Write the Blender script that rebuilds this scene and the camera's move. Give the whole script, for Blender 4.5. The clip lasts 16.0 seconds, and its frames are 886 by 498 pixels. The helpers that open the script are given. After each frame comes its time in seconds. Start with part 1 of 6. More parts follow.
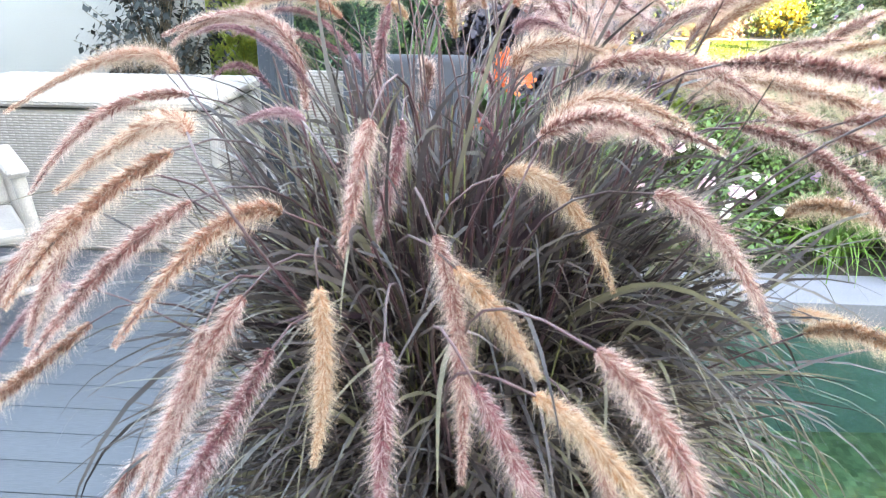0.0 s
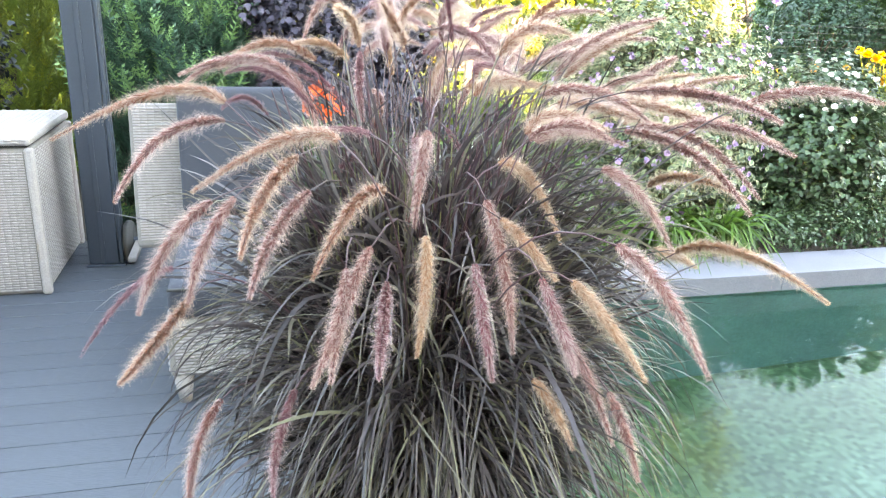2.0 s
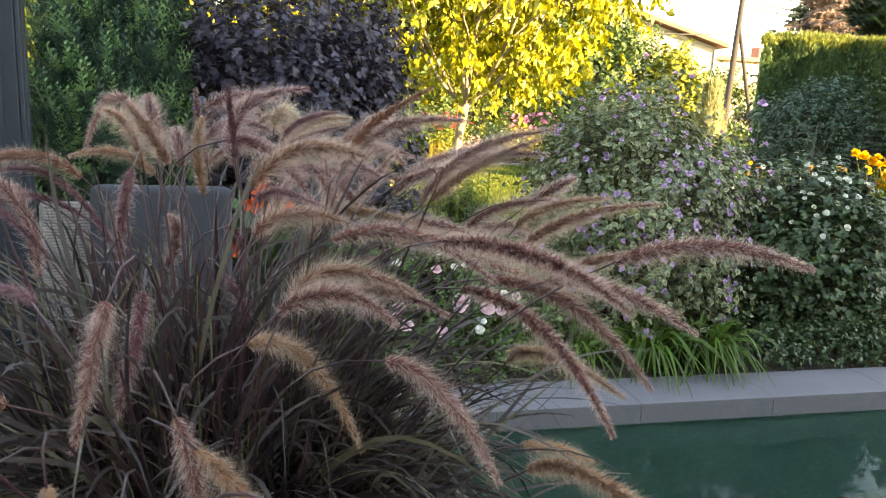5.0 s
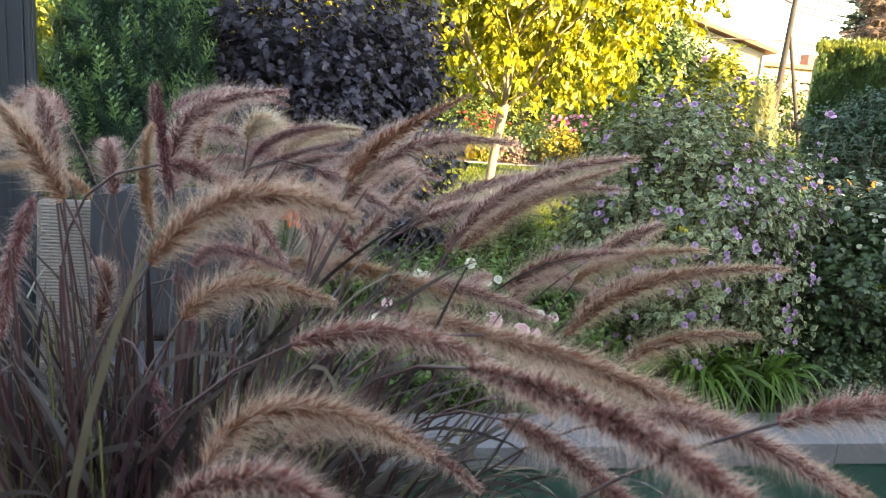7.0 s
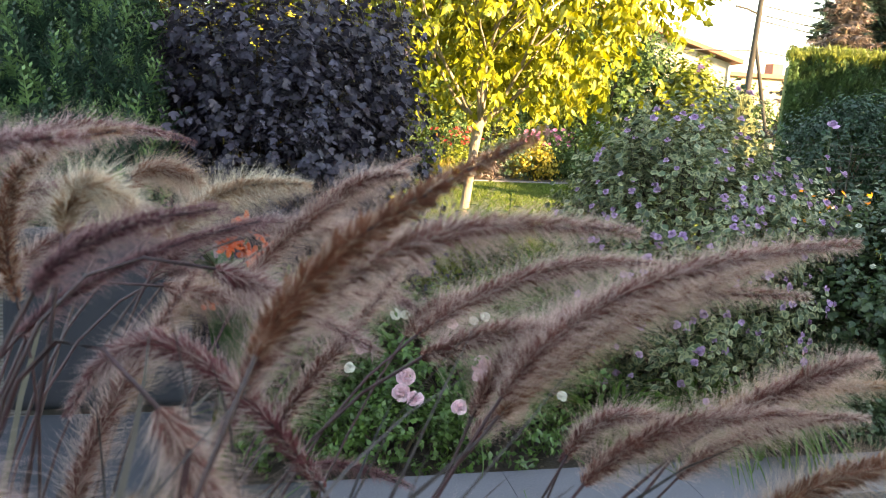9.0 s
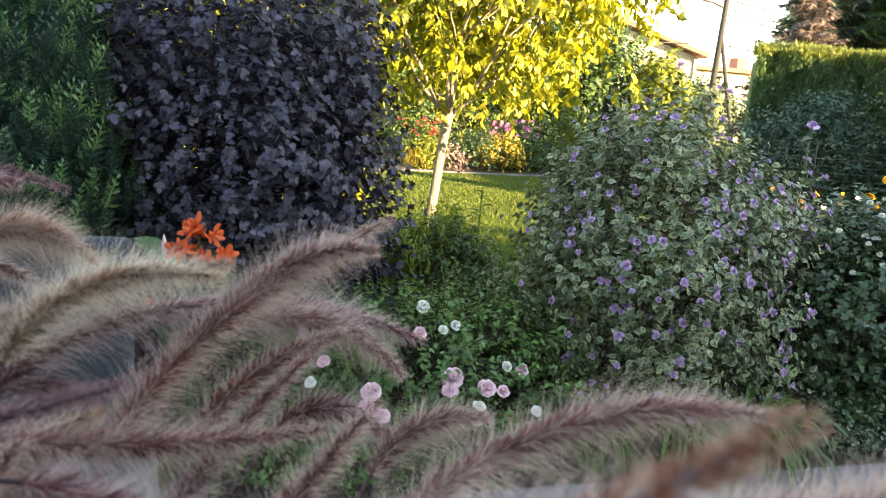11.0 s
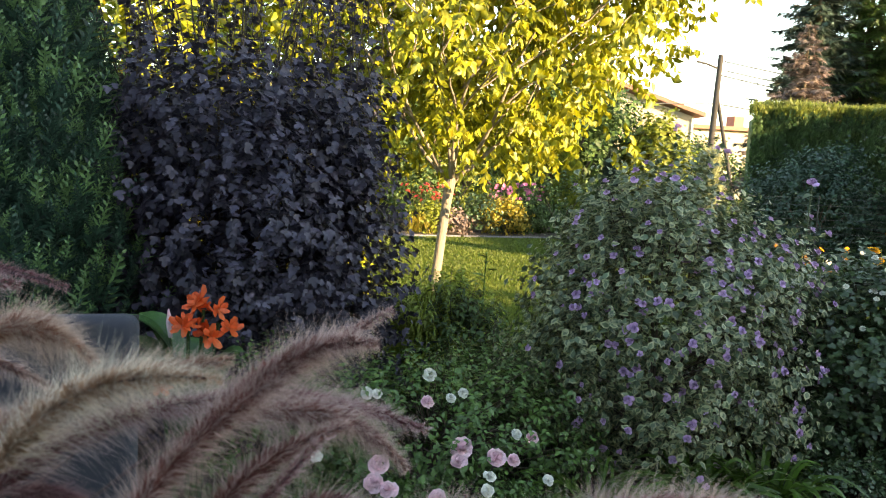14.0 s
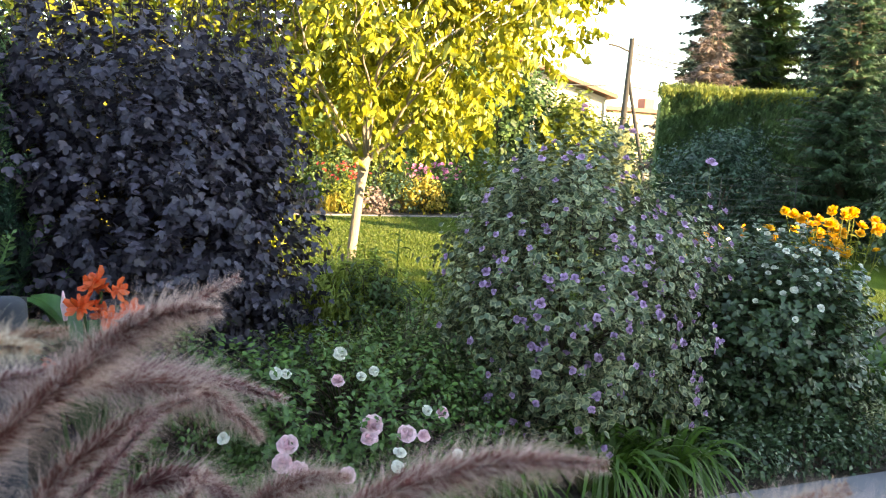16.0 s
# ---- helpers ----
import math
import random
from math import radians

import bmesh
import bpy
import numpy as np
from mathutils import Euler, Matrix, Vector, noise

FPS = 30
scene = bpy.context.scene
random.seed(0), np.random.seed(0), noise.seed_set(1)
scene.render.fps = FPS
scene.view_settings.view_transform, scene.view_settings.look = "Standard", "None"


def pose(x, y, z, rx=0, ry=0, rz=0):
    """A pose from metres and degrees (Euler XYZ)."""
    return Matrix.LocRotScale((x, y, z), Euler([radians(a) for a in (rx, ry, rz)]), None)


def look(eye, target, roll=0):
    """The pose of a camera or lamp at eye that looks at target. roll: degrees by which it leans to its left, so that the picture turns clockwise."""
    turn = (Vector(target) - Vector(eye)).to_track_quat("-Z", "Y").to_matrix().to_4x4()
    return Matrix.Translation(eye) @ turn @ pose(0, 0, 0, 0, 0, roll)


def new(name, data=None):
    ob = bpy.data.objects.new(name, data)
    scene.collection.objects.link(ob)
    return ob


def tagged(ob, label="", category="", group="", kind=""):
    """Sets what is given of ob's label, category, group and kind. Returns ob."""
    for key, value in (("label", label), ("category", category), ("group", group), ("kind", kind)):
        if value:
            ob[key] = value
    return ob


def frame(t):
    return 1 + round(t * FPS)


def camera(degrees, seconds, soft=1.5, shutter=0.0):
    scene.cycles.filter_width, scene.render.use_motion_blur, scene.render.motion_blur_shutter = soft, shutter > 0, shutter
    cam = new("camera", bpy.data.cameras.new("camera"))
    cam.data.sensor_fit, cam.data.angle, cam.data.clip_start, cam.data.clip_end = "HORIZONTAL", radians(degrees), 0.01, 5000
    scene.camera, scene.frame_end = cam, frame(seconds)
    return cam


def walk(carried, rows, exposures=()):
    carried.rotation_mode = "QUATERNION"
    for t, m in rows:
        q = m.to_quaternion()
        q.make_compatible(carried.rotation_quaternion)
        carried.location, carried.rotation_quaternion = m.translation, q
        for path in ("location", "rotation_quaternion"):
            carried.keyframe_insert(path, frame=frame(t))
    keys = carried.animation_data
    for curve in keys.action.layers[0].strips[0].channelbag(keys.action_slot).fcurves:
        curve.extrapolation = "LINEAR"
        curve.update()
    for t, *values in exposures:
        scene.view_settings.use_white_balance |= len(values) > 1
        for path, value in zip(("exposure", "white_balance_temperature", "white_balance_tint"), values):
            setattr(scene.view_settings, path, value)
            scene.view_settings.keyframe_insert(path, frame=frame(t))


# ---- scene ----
cam = camera(60.6, 16.0, soft=1.1)
cam.data.dof.use_dof, cam.data.dof.focus_distance, cam.data.dof.aperture_fstop = True, 2.6, 17.0
PATH = [
    (0, pose(0.133, 0.295, 1.490, 69.11, -0.41, 4.15)),
    (0.5, pose(0.092, 0.087, 1.496, 69.05, 0.35, -0.69)),
    (1, pose(-0.022, 0.018, 1.507, 69.18, -2.41, -8.20)),
    (1.5, pose(-0.144, -0.053, 1.528, 70.22, -0.82, -9.48)),
    (2, pose(-0.231, -0.065, 1.532, 71.64, -1.88, -13.96)),
    (2.5, pose(-0.236, -0.072, 1.533, 72.63, -2.63, -15.48)),
    (3, pose(-0.226, -0.072, 1.552, 77.85, -3.31, -15.30)),
    (3.5, pose(-0.151, -0.004, 1.544, 78.60, -3.31, -15.20)),
    (6, pose(0.286, 0.398, 1.566, 78.05, -3.70, -10.33)),
    (6.5, pose(0.300, 0.476, 1.552, 78.05, -5.00, -9.69)),
    (7, pose(0.235, 0.604, 1.569, 77.86, -4.47, -10.16)),
    (7.5, pose(0.181, 0.724, 1.568, 77.67, -2.68, -11.51)),
    (8, pose(0.204, 0.853, 1.571, 77.56, -2.63, -12.27)),
    (8.5, pose(0.245, 0.952, 1.564, 79.19, -3.53, -12.23)),
    (9, pose(0.286, 1.053, 1.571, 79.17, -3.29, -12.46)),
    (9.5, pose(0.309, 1.138, 1.585, 78.85, -2.97, -14.17)),
    (12, pose(0.323, 1.301, 1.604, 78.46, -4.53, -14.86)),
    (12.5, pose(0.318, 1.302, 1.606, 78.98, -4.63, -14.91)),
    (13, pose(0.304, 1.299, 1.612, 79.22, -4.67, -14.85)),
    (13.5, pose(0.309, 1.287, 1.623, 83.08, -4.10, -14.60)),
    (14, pose(0.326, 1.281, 1.618, 83.25, -2.68, -14.74)),
    (14.5, pose(0.343, 1.283, 1.613, 82.91, -1.61, -14.82)),
    (15, pose(0.347, 1.277, 1.610, 82.48, -1.78, -14.90)),
    (15.5, pose(0.359, 1.273, 1.611, 82.17, -2.51, -17.09)),
    (16, pose(0.369, 1.269, 1.611, 82.03, -3.10, -20.82)),
]
walk(cam, PATH, exposures=[(0.0, 5.40, 9400, 14), (2.3, 5.30, 9400, 14), (2.8, 4.79, 9300, 17), (3.3, 3.83, 9800, 17), (3.7, 3.53, 10000, 17), (6.0, 3.55, 9600, 15), (6.5, 3.4, 9500, 15), (7.0, 3.52, 9400, 15), (7.8, 3.55, 9200, 15), (8.5, 3.23, 9000, 15), (9.5, 3.32, 9050, 12), (12.0, 3.31, 8150, 12), (13.0, 3.24, 8200, 12), (13.5, 2.94, 8250, 12), (14.2, 2.82, 8350, 12), (15.0, 3.32, 8050, 12), (16.0, 3.27, 8050, 12)])

# ---- world and light ----
SUN_FROM = Vector((0.60, -0.78, 0.25)).normalized()
world = bpy.data.worlds.new("evening_sky")
scene.world = world
world.use_nodes = True
wn = world.node_tree.nodes
sky = wn.new("ShaderNodeTexSky")
sky.sky_type = "NISHITA"
sky.sun_disc = False
sky.dust_density = 0.35
sky.sun_elevation = math.asin(SUN_FROM.z)
sky.sun_rotation = math.atan2(SUN_FROM.x, SUN_FROM.y)
world.node_tree.links.new(sky.outputs[0], wn["Background"].inputs[0])
wn["Background"].inputs[1].default_value = 0.15
sun = new("sun", bpy.data.lights.new("sun", "SUN"))
sun.data.energy, sun.data.angle, sun.data.color = 4.2, radians(0.6), (1.0, 0.80, 0.52)
sun.matrix_world = look(SUN_FROM * 50, (0, 0, 0))


# ---- mesh helpers ----
def rng_of(seed):
    return np.random.default_rng(seed)


def unit(a):
    return a / np.maximum(np.linalg.norm(a, axis=-1, keepdims=True), 1e-9)


def mesh_np(name, V, F, mats=(), index=None, smooth=False):
    """A mesh from arrays of vertices and of triangles or quads."""
    V, F = np.asarray(V, np.float32).reshape(-1, 3), np.asarray(F, np.int32)
    me = bpy.data.meshes.new(name)
    k = F.shape[1]
    me.vertices.add(len(V))
    me.vertices.foreach_set("co", V.ravel())
    me.loops.add(F.size)
    me.loops.foreach_set("vertex_index", F.ravel())
    me.polygons.add(len(F))
    me.polygons.foreach_set("loop_start", np.arange(len(F), dtype=np.int32) * k)
    for m in mats:
        me.materials.append(m)
    if index is not None:
        me.polygons.foreach_set("material_index", np.asarray(index, np.int32))
    if smooth:
        me.polygons.foreach_set("use_smooth", np.ones(len(F), dtype=bool))
    me.update(calc_edges=True)
    return me


def stamp(T, F, pos, X, Y, Z):
    """Copies of the template T, F at each pos with the (scaled) axes X, Y, Z."""
    T = np.asarray(T, float)
    V = pos[:, None] + T[None, :, 0:1] * X[:, None] + T[None, :, 1:2] * Y[:, None] + T[None, :, 2:3] * Z[:, None]
    F = np.asarray(F)
    FF = F[None] + (np.arange(len(pos)) * len(T))[:, None, None]
    return V.reshape(-1, 3), FF.reshape(-1, F.shape[1])


def axes(direction, normal):
    Y = unit(direction)
    X = unit(np.cross(Y, normal))
    return X, Y, np.cross(X, Y)


def tube(points, radii, sides=6, caps=True):
    """A round bar along points, as vertices and quads."""
    P = np.asarray(points, float)
    n = len(P)
    r = np.broadcast_to(np.asarray(radii, float), (n,))
    tan = unit(np.gradient(P, axis=0))
    ref = np.array([0.0, 0.0, 1.0]) if abs(tan[0][2]) < 0.9 else np.array([1.0, 0.0, 0.0])
    side = unit(np.cross(tan, ref))
    up = np.cross(side, tan)
    a = np.linspace(0, 2 * np.pi, sides, endpoint=False)
    V = (P[:, None] + r[:, None, None] * (np.cos(a)[None, :, None] * side[:, None] + np.sin(a)[None, :, None] * up[:, None])).reshape(-1, 3)
    i = np.arange(n - 1)[:, None] * sides
    j = np.arange(sides)[None]
    k = (j + 1) % sides
    Q = np.stack([i + j, i + k, i + sides + k, i + sides + j], -1).reshape(-1, 4)
    return V, Q


def join(pieces):
    """Joins (V, F) pairs with faces of one size."""
    Vs, Fs, o = [], [], 0
    for V, F in pieces:
        Vs.append(V)
        Fs.append(np.asarray(F) + o)
        o += len(V)
    return np.concatenate(Vs), np.concatenate(Fs)


def put(name, me, parent=None, label="", kind=""):
    ob = new(name, me)
    ob.parent = parent
    return tagged(ob, label=label, kind=kind)


def thing(name, at, label, category, group="", kind=""):
    ob = new(name)
    ob.empty_display_size = 0.05
    ob.location = at
    return tagged(ob, label, category, group, kind)


def part(name, bm, material, parent, label="", smooth=False):
    """Links a bmesh as one mesh object under a thing or a part; coordinates are relative to the parent."""
    me = bpy.data.meshes.new(name)
    bm.to_mesh(me)
    bm.free()
    for m in (material if isinstance(material, (list, tuple)) else [material]):
        me.materials.append(m)
    if smooth:
        me.polygons.foreach_set("use_smooth", np.ones(len(me.polygons), dtype=bool))
    return put(name, me, parent, label)


def box_bm(x0, x1, y0, y1, z0, z1, bevel=0.0, seg=1):
    bm = bmesh.new()
    bmesh.ops.create_cube(bm, size=1, matrix=Matrix.LocRotScale(((x0 + x1) / 2, (y0 + y1) / 2, (z0 + z1) / 2), None, (x1 - x0, y1 - y0, z1 - z0)))
    if bevel:
        bmesh.ops.bevel(bm, geom=bm.edges[:], offset=bevel, segments=seg, affect="EDGES", profile=0.5)
    return bm


def bez(p0, p1, p2, n):
    t = np.linspace(0, 1, n)[:, None]
    p0, p1, p2 = (np.asarray(p, float) for p in (p0, p1, p2))
    return (1 - t) ** 2 * p0 + 2 * t * (1 - t) * p1 + t ** 2 * p2


# ---- materials ----
def material(name, colour, colour2=None, rough=0.6, scale=8.0, fine=60.0, bump=0.15, spread=0.5, island=0.0, island_colour=None,
             translucent=0.0, metal=0.0, spec=0.5, random_ob=0.0, stretch=(1, 1, 1), coat=0.0):
    """A node material: two colours mixed by broad noise, grain by fine noise, bump; island/random_ob vary leaf by leaf or piece by piece."""
    m = bpy.data.materials.new(name)
    m.use_nodes = True
    nt = m.node_tree
    N, L = nt.nodes, nt.links
    b = N["Principled BSDF"]
    tc = N.new("ShaderNodeTexCoord")
    mp = N.new("ShaderNodeMapping")
    mp.inputs["Scale"].default_value = stretch
    L.new(tc.outputs["Object"], mp.inputs[0])
    n1 = N.new("ShaderNodeTexNoise")
    n1.inputs["Scale"].default_value = scale
    n1.inputs["Detail"].default_value = 4
    L.new(mp.outputs[0], n1.inputs[0])
    n2 = N.new("ShaderNodeTexNoise")
    n2.inputs["Scale"].default_value = fine
    n2.inputs["Detail"].default_value = 3
    L.new(mp.outputs[0], n2.inputs[0])
    ramp = N.new("ShaderNodeMapRange")
    ramp.inputs[1].default_value, ramp.inputs[2].default_value = 0.5 - spread / 2, 0.5 + spread / 2
    L.new(n1.outputs[0], ramp.inputs[0])
    mix = N.new("ShaderNodeMix")
    mix.data_type = "RGBA"
    mix.inputs[6].default_value = (*colour, 1)
    mix.inputs[7].default_value = (*(colour2 or [c * 0.75 for c in colour]), 1)
    L.new(ramp.outputs[0], mix.inputs[0])
    out = mix.outputs[2]
    g = N.new("ShaderNodeMapRange")
    g.inputs[1].default_value, g.inputs[2].default_value, g.inputs[3].default_value, g.inputs[4].default_value = 0.3, 0.7, 0.82, 1.12
    L.new(n2.outputs[0], g.inputs[0])
    mul = N.new("ShaderNodeMix")
    mul.data_type, mul.blend_type = "RGBA", "MULTIPLY"
    mul.inputs[0].default_value = 1.0
    L.new(out, mul.inputs[6])
    L.new(g.outputs[0], mul.inputs[7])
    out = mul.outputs[2]
    if island or random_ob:
        src = N.new("ShaderNodeNewGeometry").outputs["Random Per Island"] if island else N.new("ShaderNodeObjectInfo").outputs["Random"]
        amount = island or random_ob
        mr = N.new("ShaderNodeMapRange")
        mr.inputs[3].default_value, mr.inputs[4].default_value = 1 - amount, 1 + amount
        L.new(src, mr.inputs[0])
        m2 = N.new("ShaderNodeMix")
        m2.data_type, m2.blend_type = "RGBA", "MULTIPLY"
        m2.inputs[0].default_value = 1.0
        L.new(out, m2.inputs[6])
        L.new(mr.outputs[0], m2.inputs[7])
        out = m2.outputs[2]
        if island_colour:
            pick = N.new("ShaderNodeMapRange")
            pick.inputs[1].default_value, pick.inputs[2].default_value = 0.72, 1.0
            L.new(src, pick.inputs[0])
            m3 = N.new("ShaderNodeMix")
            m3.data_type = "RGBA"
            L.new(pick.outputs[0], m3.inputs[0])
            L.new(out, m3.inputs[6])
            m3.inputs[7].default_value = (*island_colour, 1)
            out = m3.outputs[2]
    L.new(out, b.inputs["Base Color"])
    b.inputs["Roughness"].default_value = rough
    b.inputs["Metallic"].default_value = metal
    b.inputs["Specular IOR Level"].default_value = spec
    b.inputs["Coat Weight"].default_value = coat
    if bump:
        bp = N.new("ShaderNodeBump")
        bp.inputs["Strength"].default_value = bump
        bp.inputs["Distance"].default_value = 0.01
        L.new(n2.outputs[0], bp.inputs["Height"])
        L.new(bp.outputs[0], b.inputs["Normal"])
    if translucent:
        tr = N.new("ShaderNodeBsdfTranslucent")
        L.new(out, tr.inputs[0])
        mx = N.new("ShaderNodeMixShader")
        mx.inputs[0].default_value = translucent
        L.new(b.outputs[0], mx.inputs[1])
        L.new(tr.outputs[0], mx.inputs[2])
        L.new(mx.outputs[0], N["Material Output"].inputs[0])
    return m


DECK = material("grey_composite_decking", (0.032, 0.038, 0.048), (0.040, 0.046, 0.057), rough=0.62, scale=3, fine=90, bump=0.25, random_ob=0.05, stretch=(0.25, 3, 1))
STONE = material("grey_coping_stone", (0.118, 0.115, 0.133), (0.142, 0.138, 0.157), rough=0.7, scale=5, fine=120, bump=0.08, random_ob=0.05)
POOLWALL = material("teal_pool_wall", (0.06, 0.145, 0.125), (0.045, 0.115, 0.098), rough=0.5, scale=7, fine=60)
SOIL = material("dark_garden_soil", (0.05, 0.038, 0.028), (0.028, 0.021, 0.016), rough=0.95, scale=12, fine=70, bump=0.8)
LAWN = material("mown_lawn", (0.080, 0.112, 0.014), (0.052, 0.082, 0.012), rough=1.0, scale=1.2, fine=140, bump=0.8, spec=0.05)
LAWN_BLADE = material("lawn_blade", (0.080, 0.108, 0.014), (0.055, 0.084, 0.013), rough=0.7, scale=1.2, fine=30, bump=0, island=0.3, translucent=0.25)
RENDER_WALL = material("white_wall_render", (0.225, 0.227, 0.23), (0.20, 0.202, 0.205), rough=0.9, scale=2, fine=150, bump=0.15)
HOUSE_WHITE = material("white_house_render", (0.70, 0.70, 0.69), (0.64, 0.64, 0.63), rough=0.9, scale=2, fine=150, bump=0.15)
POST = material("anthracite_powder_coat", (0.020, 0.026, 0.037), (0.025, 0.032, 0.044), rough=0.5, scale=4, fine=300, bump=0.03, spec=0.3)
# darker copy of the rattan: shade behind the weave as colour; wheel strut too
RATTAN_BACK = material("shaded_rattan", (0.17, 0.15, 0.14), (0.13, 0.115, 0.108), rough=0.7, scale=20, fine=160)
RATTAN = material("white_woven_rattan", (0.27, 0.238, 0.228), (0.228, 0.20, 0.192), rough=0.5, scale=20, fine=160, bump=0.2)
CUSHION = material("grey_outdoor_fabric", (0.025, 0.027, 0.037), (0.031, 0.034, 0.045), rough=0.9, scale=6, fine=400, bump=0.25)
# near-black painted as shade in gaps; also wheel rubber and cushion piping
SHADOWGAP = material("dark_gap_shade_and_trim", (0.03, 0.028, 0.025), rough=0.8)
POT = material("dark_slate_planter", (0.035, 0.04, 0.047), (0.055, 0.06, 0.066), rough=0.5, scale=9, fine=150)
BARK = material("pale_walnut_bark", (0.27, 0.225, 0.175), (0.17, 0.14, 0.11), rough=0.9, scale=14, fine=60, bump=0.6, stretch=(1, 1, 0.3))
WOOD = material("brown_twig_bark", (0.10, 0.075, 0.05), (0.06, 0.045, 0.032), rough=0.9, scale=20, fine=80, bump=0.5)
WALNUT = material("walnut_leaf", (0.32, 0.315, 0.018), (0.16, 0.20, 0.020), rough=0.5, scale=3, fine=40, bump=0.05, island=0.45, island_colour=(0.30, 0.26, 0.02), translucent=0.35)
NINEBARK = material("dark_ninebark_leaf", (0.039, 0.036, 0.058), (0.058, 0.050, 0.073), rough=0.55, scale=3, fine=60, bump=0.1, island=0.32, translucent=0.12, spec=0.4)
THUJA_TIP = material("thuja_pale_tips", (0.138, 0.255, 0.088), (0.095, 0.195, 0.080), rough=0.55, scale=7, fine=90, bump=0.2, island=0.3, translucent=0.25)
THUJA = material("thuja_scale_foliage", (0.033, 0.086, 0.052), (0.019, 0.056, 0.040), rough=0.55, scale=7, fine=90, bump=0.2, island=0.65, translucent=0.2)
THUJA_GOLD = material("golden_thuja_foliage", (0.17, 0.21, 0.030), (0.09, 0.14, 0.030), rough=0.6, scale=2.5, fine=90, bump=0.2, island=0.35, translucent=0.2)
HIB_GREEN = material("hibiscus_leaf_green", (0.086, 0.124, 0.060), (0.054, 0.088, 0.042), rough=0.5, scale=3, fine=60, bump=0.1, island=0.3, translucent=0.2)
HIB_CREAM = material("hibiscus_leaf_margin", (0.31, 0.325, 0.17), (0.215, 0.24, 0.125), rough=0.55, scale=3, fine=60, bump=0.05, island=0.2, translucent=0.2)
VIOLET = material("violet_hibiscus_petal", (0.50, 0.35, 0.60), (0.60, 0.37, 0.57), rough=0.6, scale=6, fine=50, bump=0.05, island=0.25, translucent=0.3)
ROSE_LEAF = material("rose_leaf", (0.088, 0.172, 0.036), (0.054, 0.115, 0.026), rough=0.4, scale=3, fine=60, bump=0.1, island=0.35, translucent=0.2)
DARK_LEAF = material("dark_green_shrub_leaf", (0.056, 0.104, 0.038), (0.032, 0.066, 0.028), rough=0.4, scale=3, fine=60, bump=0.1, island=0.4, island_colour=(0.06, 0.09, 0.03), translucent=0.15)
PINK_PETAL = material("pale_pink_rose_petal", (0.84, 0.52, 0.60), (0.86, 0.66, 0.70), rough=0.6, scale=20, fine=60, bump=0.05, island=0.08, translucent=0.25)
WHITE_PETAL = material("white_petal", (0.82, 0.82, 0.76), (0.78, 0.76, 0.66), rough=0.6, scale=20, fine=60, bump=0.05, island=0.08, translucent=0.25)
ORANGE_PETAL = material("orange_canna_petal", (0.75, 0.085, 0.02), (0.75, 0.16, 0.04), rough=0.5, scale=10, fine=60, bump=0.05, island=0.15, translucent=0.3)
RED_PETAL = material("red_petal", (0.55, 0.05, 0.04), (0.45, 0.06, 0.05), rough=0.6, scale=10, fine=60, bump=0.05, island=0.2, translucent=0.3)
MAGENTA_PETAL = material("magenta_petal", (0.55, 0.12, 0.28), (0.60, 0.22, 0.36), rough=0.6, scale=10, fine=60, bump=0.05, island=0.2, translucent=0.3)
AMBER_PETAL = material("amber_daisy_petal", (0.80, 0.33, 0.015), (0.72, 0.25, 0.015), rough=0.6, scale=10, fine=60, bump=0.05, island=0.15, translucent=0.3)
YELLOW_PETAL = material("yellow_petal", (0.80, 0.46, 0.015), (0.74, 0.36, 0.015), rough=0.6, scale=10, fine=60, bump=0.05, island=0.15, translucent=0.3)
CANNA_LEAF = material("canna_leaf", (0.05, 0.12, 0.03), (0.03, 0.08, 0.025), rough=0.35, scale=6, fine=40, bump=0.2, random_ob=0.2, translucent=0.25, stretch=(8, 1, 8))
LILY_LEAF = material("daylily_leaf", (0.070, 0.140, 0.018), (0.048, 0.098, 0.015), rough=0.45, scale=4, fine=60, bump=0.1, random_ob=0.35, translucent=0.3, spec=0.3)
MOUND = material("fine_grass_clump", (0.26, 0.31, 0.045), (0.18, 0.25, 0.035), rough=0.6, scale=3, fine=60, bump=0.1, island=0.35, translucent=0.3)
FAR_GREEN = material("garden_shrub_foliage", (0.06, 0.11, 0.025), (0.04, 0.08, 0.02), rough=0.6, scale=1.5, fine=50, bump=0.1, island=0.4, translucent=0.25)
FAR_LIME = material("lime_shrub_foliage", (0.20, 0.22, 0.025), (0.13, 0.17, 0.02), rough=0.6, scale=1.5, fine=50, bump=0.1, island=0.35, translucent=0.3)
GOLD_LEAF = material("golden_foliage", (0.32, 0.25, 0.03), (0.24, 0.20, 0.025), rough=0.6, scale=3, fine=50, bump=0.1, island=0.3, translucent=0.3)
# brighter copy of the hedge foliage: sunlight along the top put into colour
HEDGE_TOP = material("sunlit_hedge_top", (0.19, 0.21, 0.035), (0.13, 0.17, 0.035), rough=0.6, scale=3, fine=60, bump=0.1, island=0.4, translucent=0.4)
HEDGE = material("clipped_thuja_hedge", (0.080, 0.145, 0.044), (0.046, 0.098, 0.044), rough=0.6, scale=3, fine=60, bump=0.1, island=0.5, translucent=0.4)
ELDER = material("blue_green_shrub_leaf", (0.030, 0.074, 0.042), (0.020, 0.050, 0.032), rough=0.55, scale=2, fine=60, bump=0.1, island=0.4, translucent=0.2)
SPRUCE = material("spruce_needles", (0.028, 0.055, 0.035), (0.02, 0.04, 0.03), rough=0.7, scale=1.5, fine=60, bump=0.1, island=0.4, translucent=0.1)
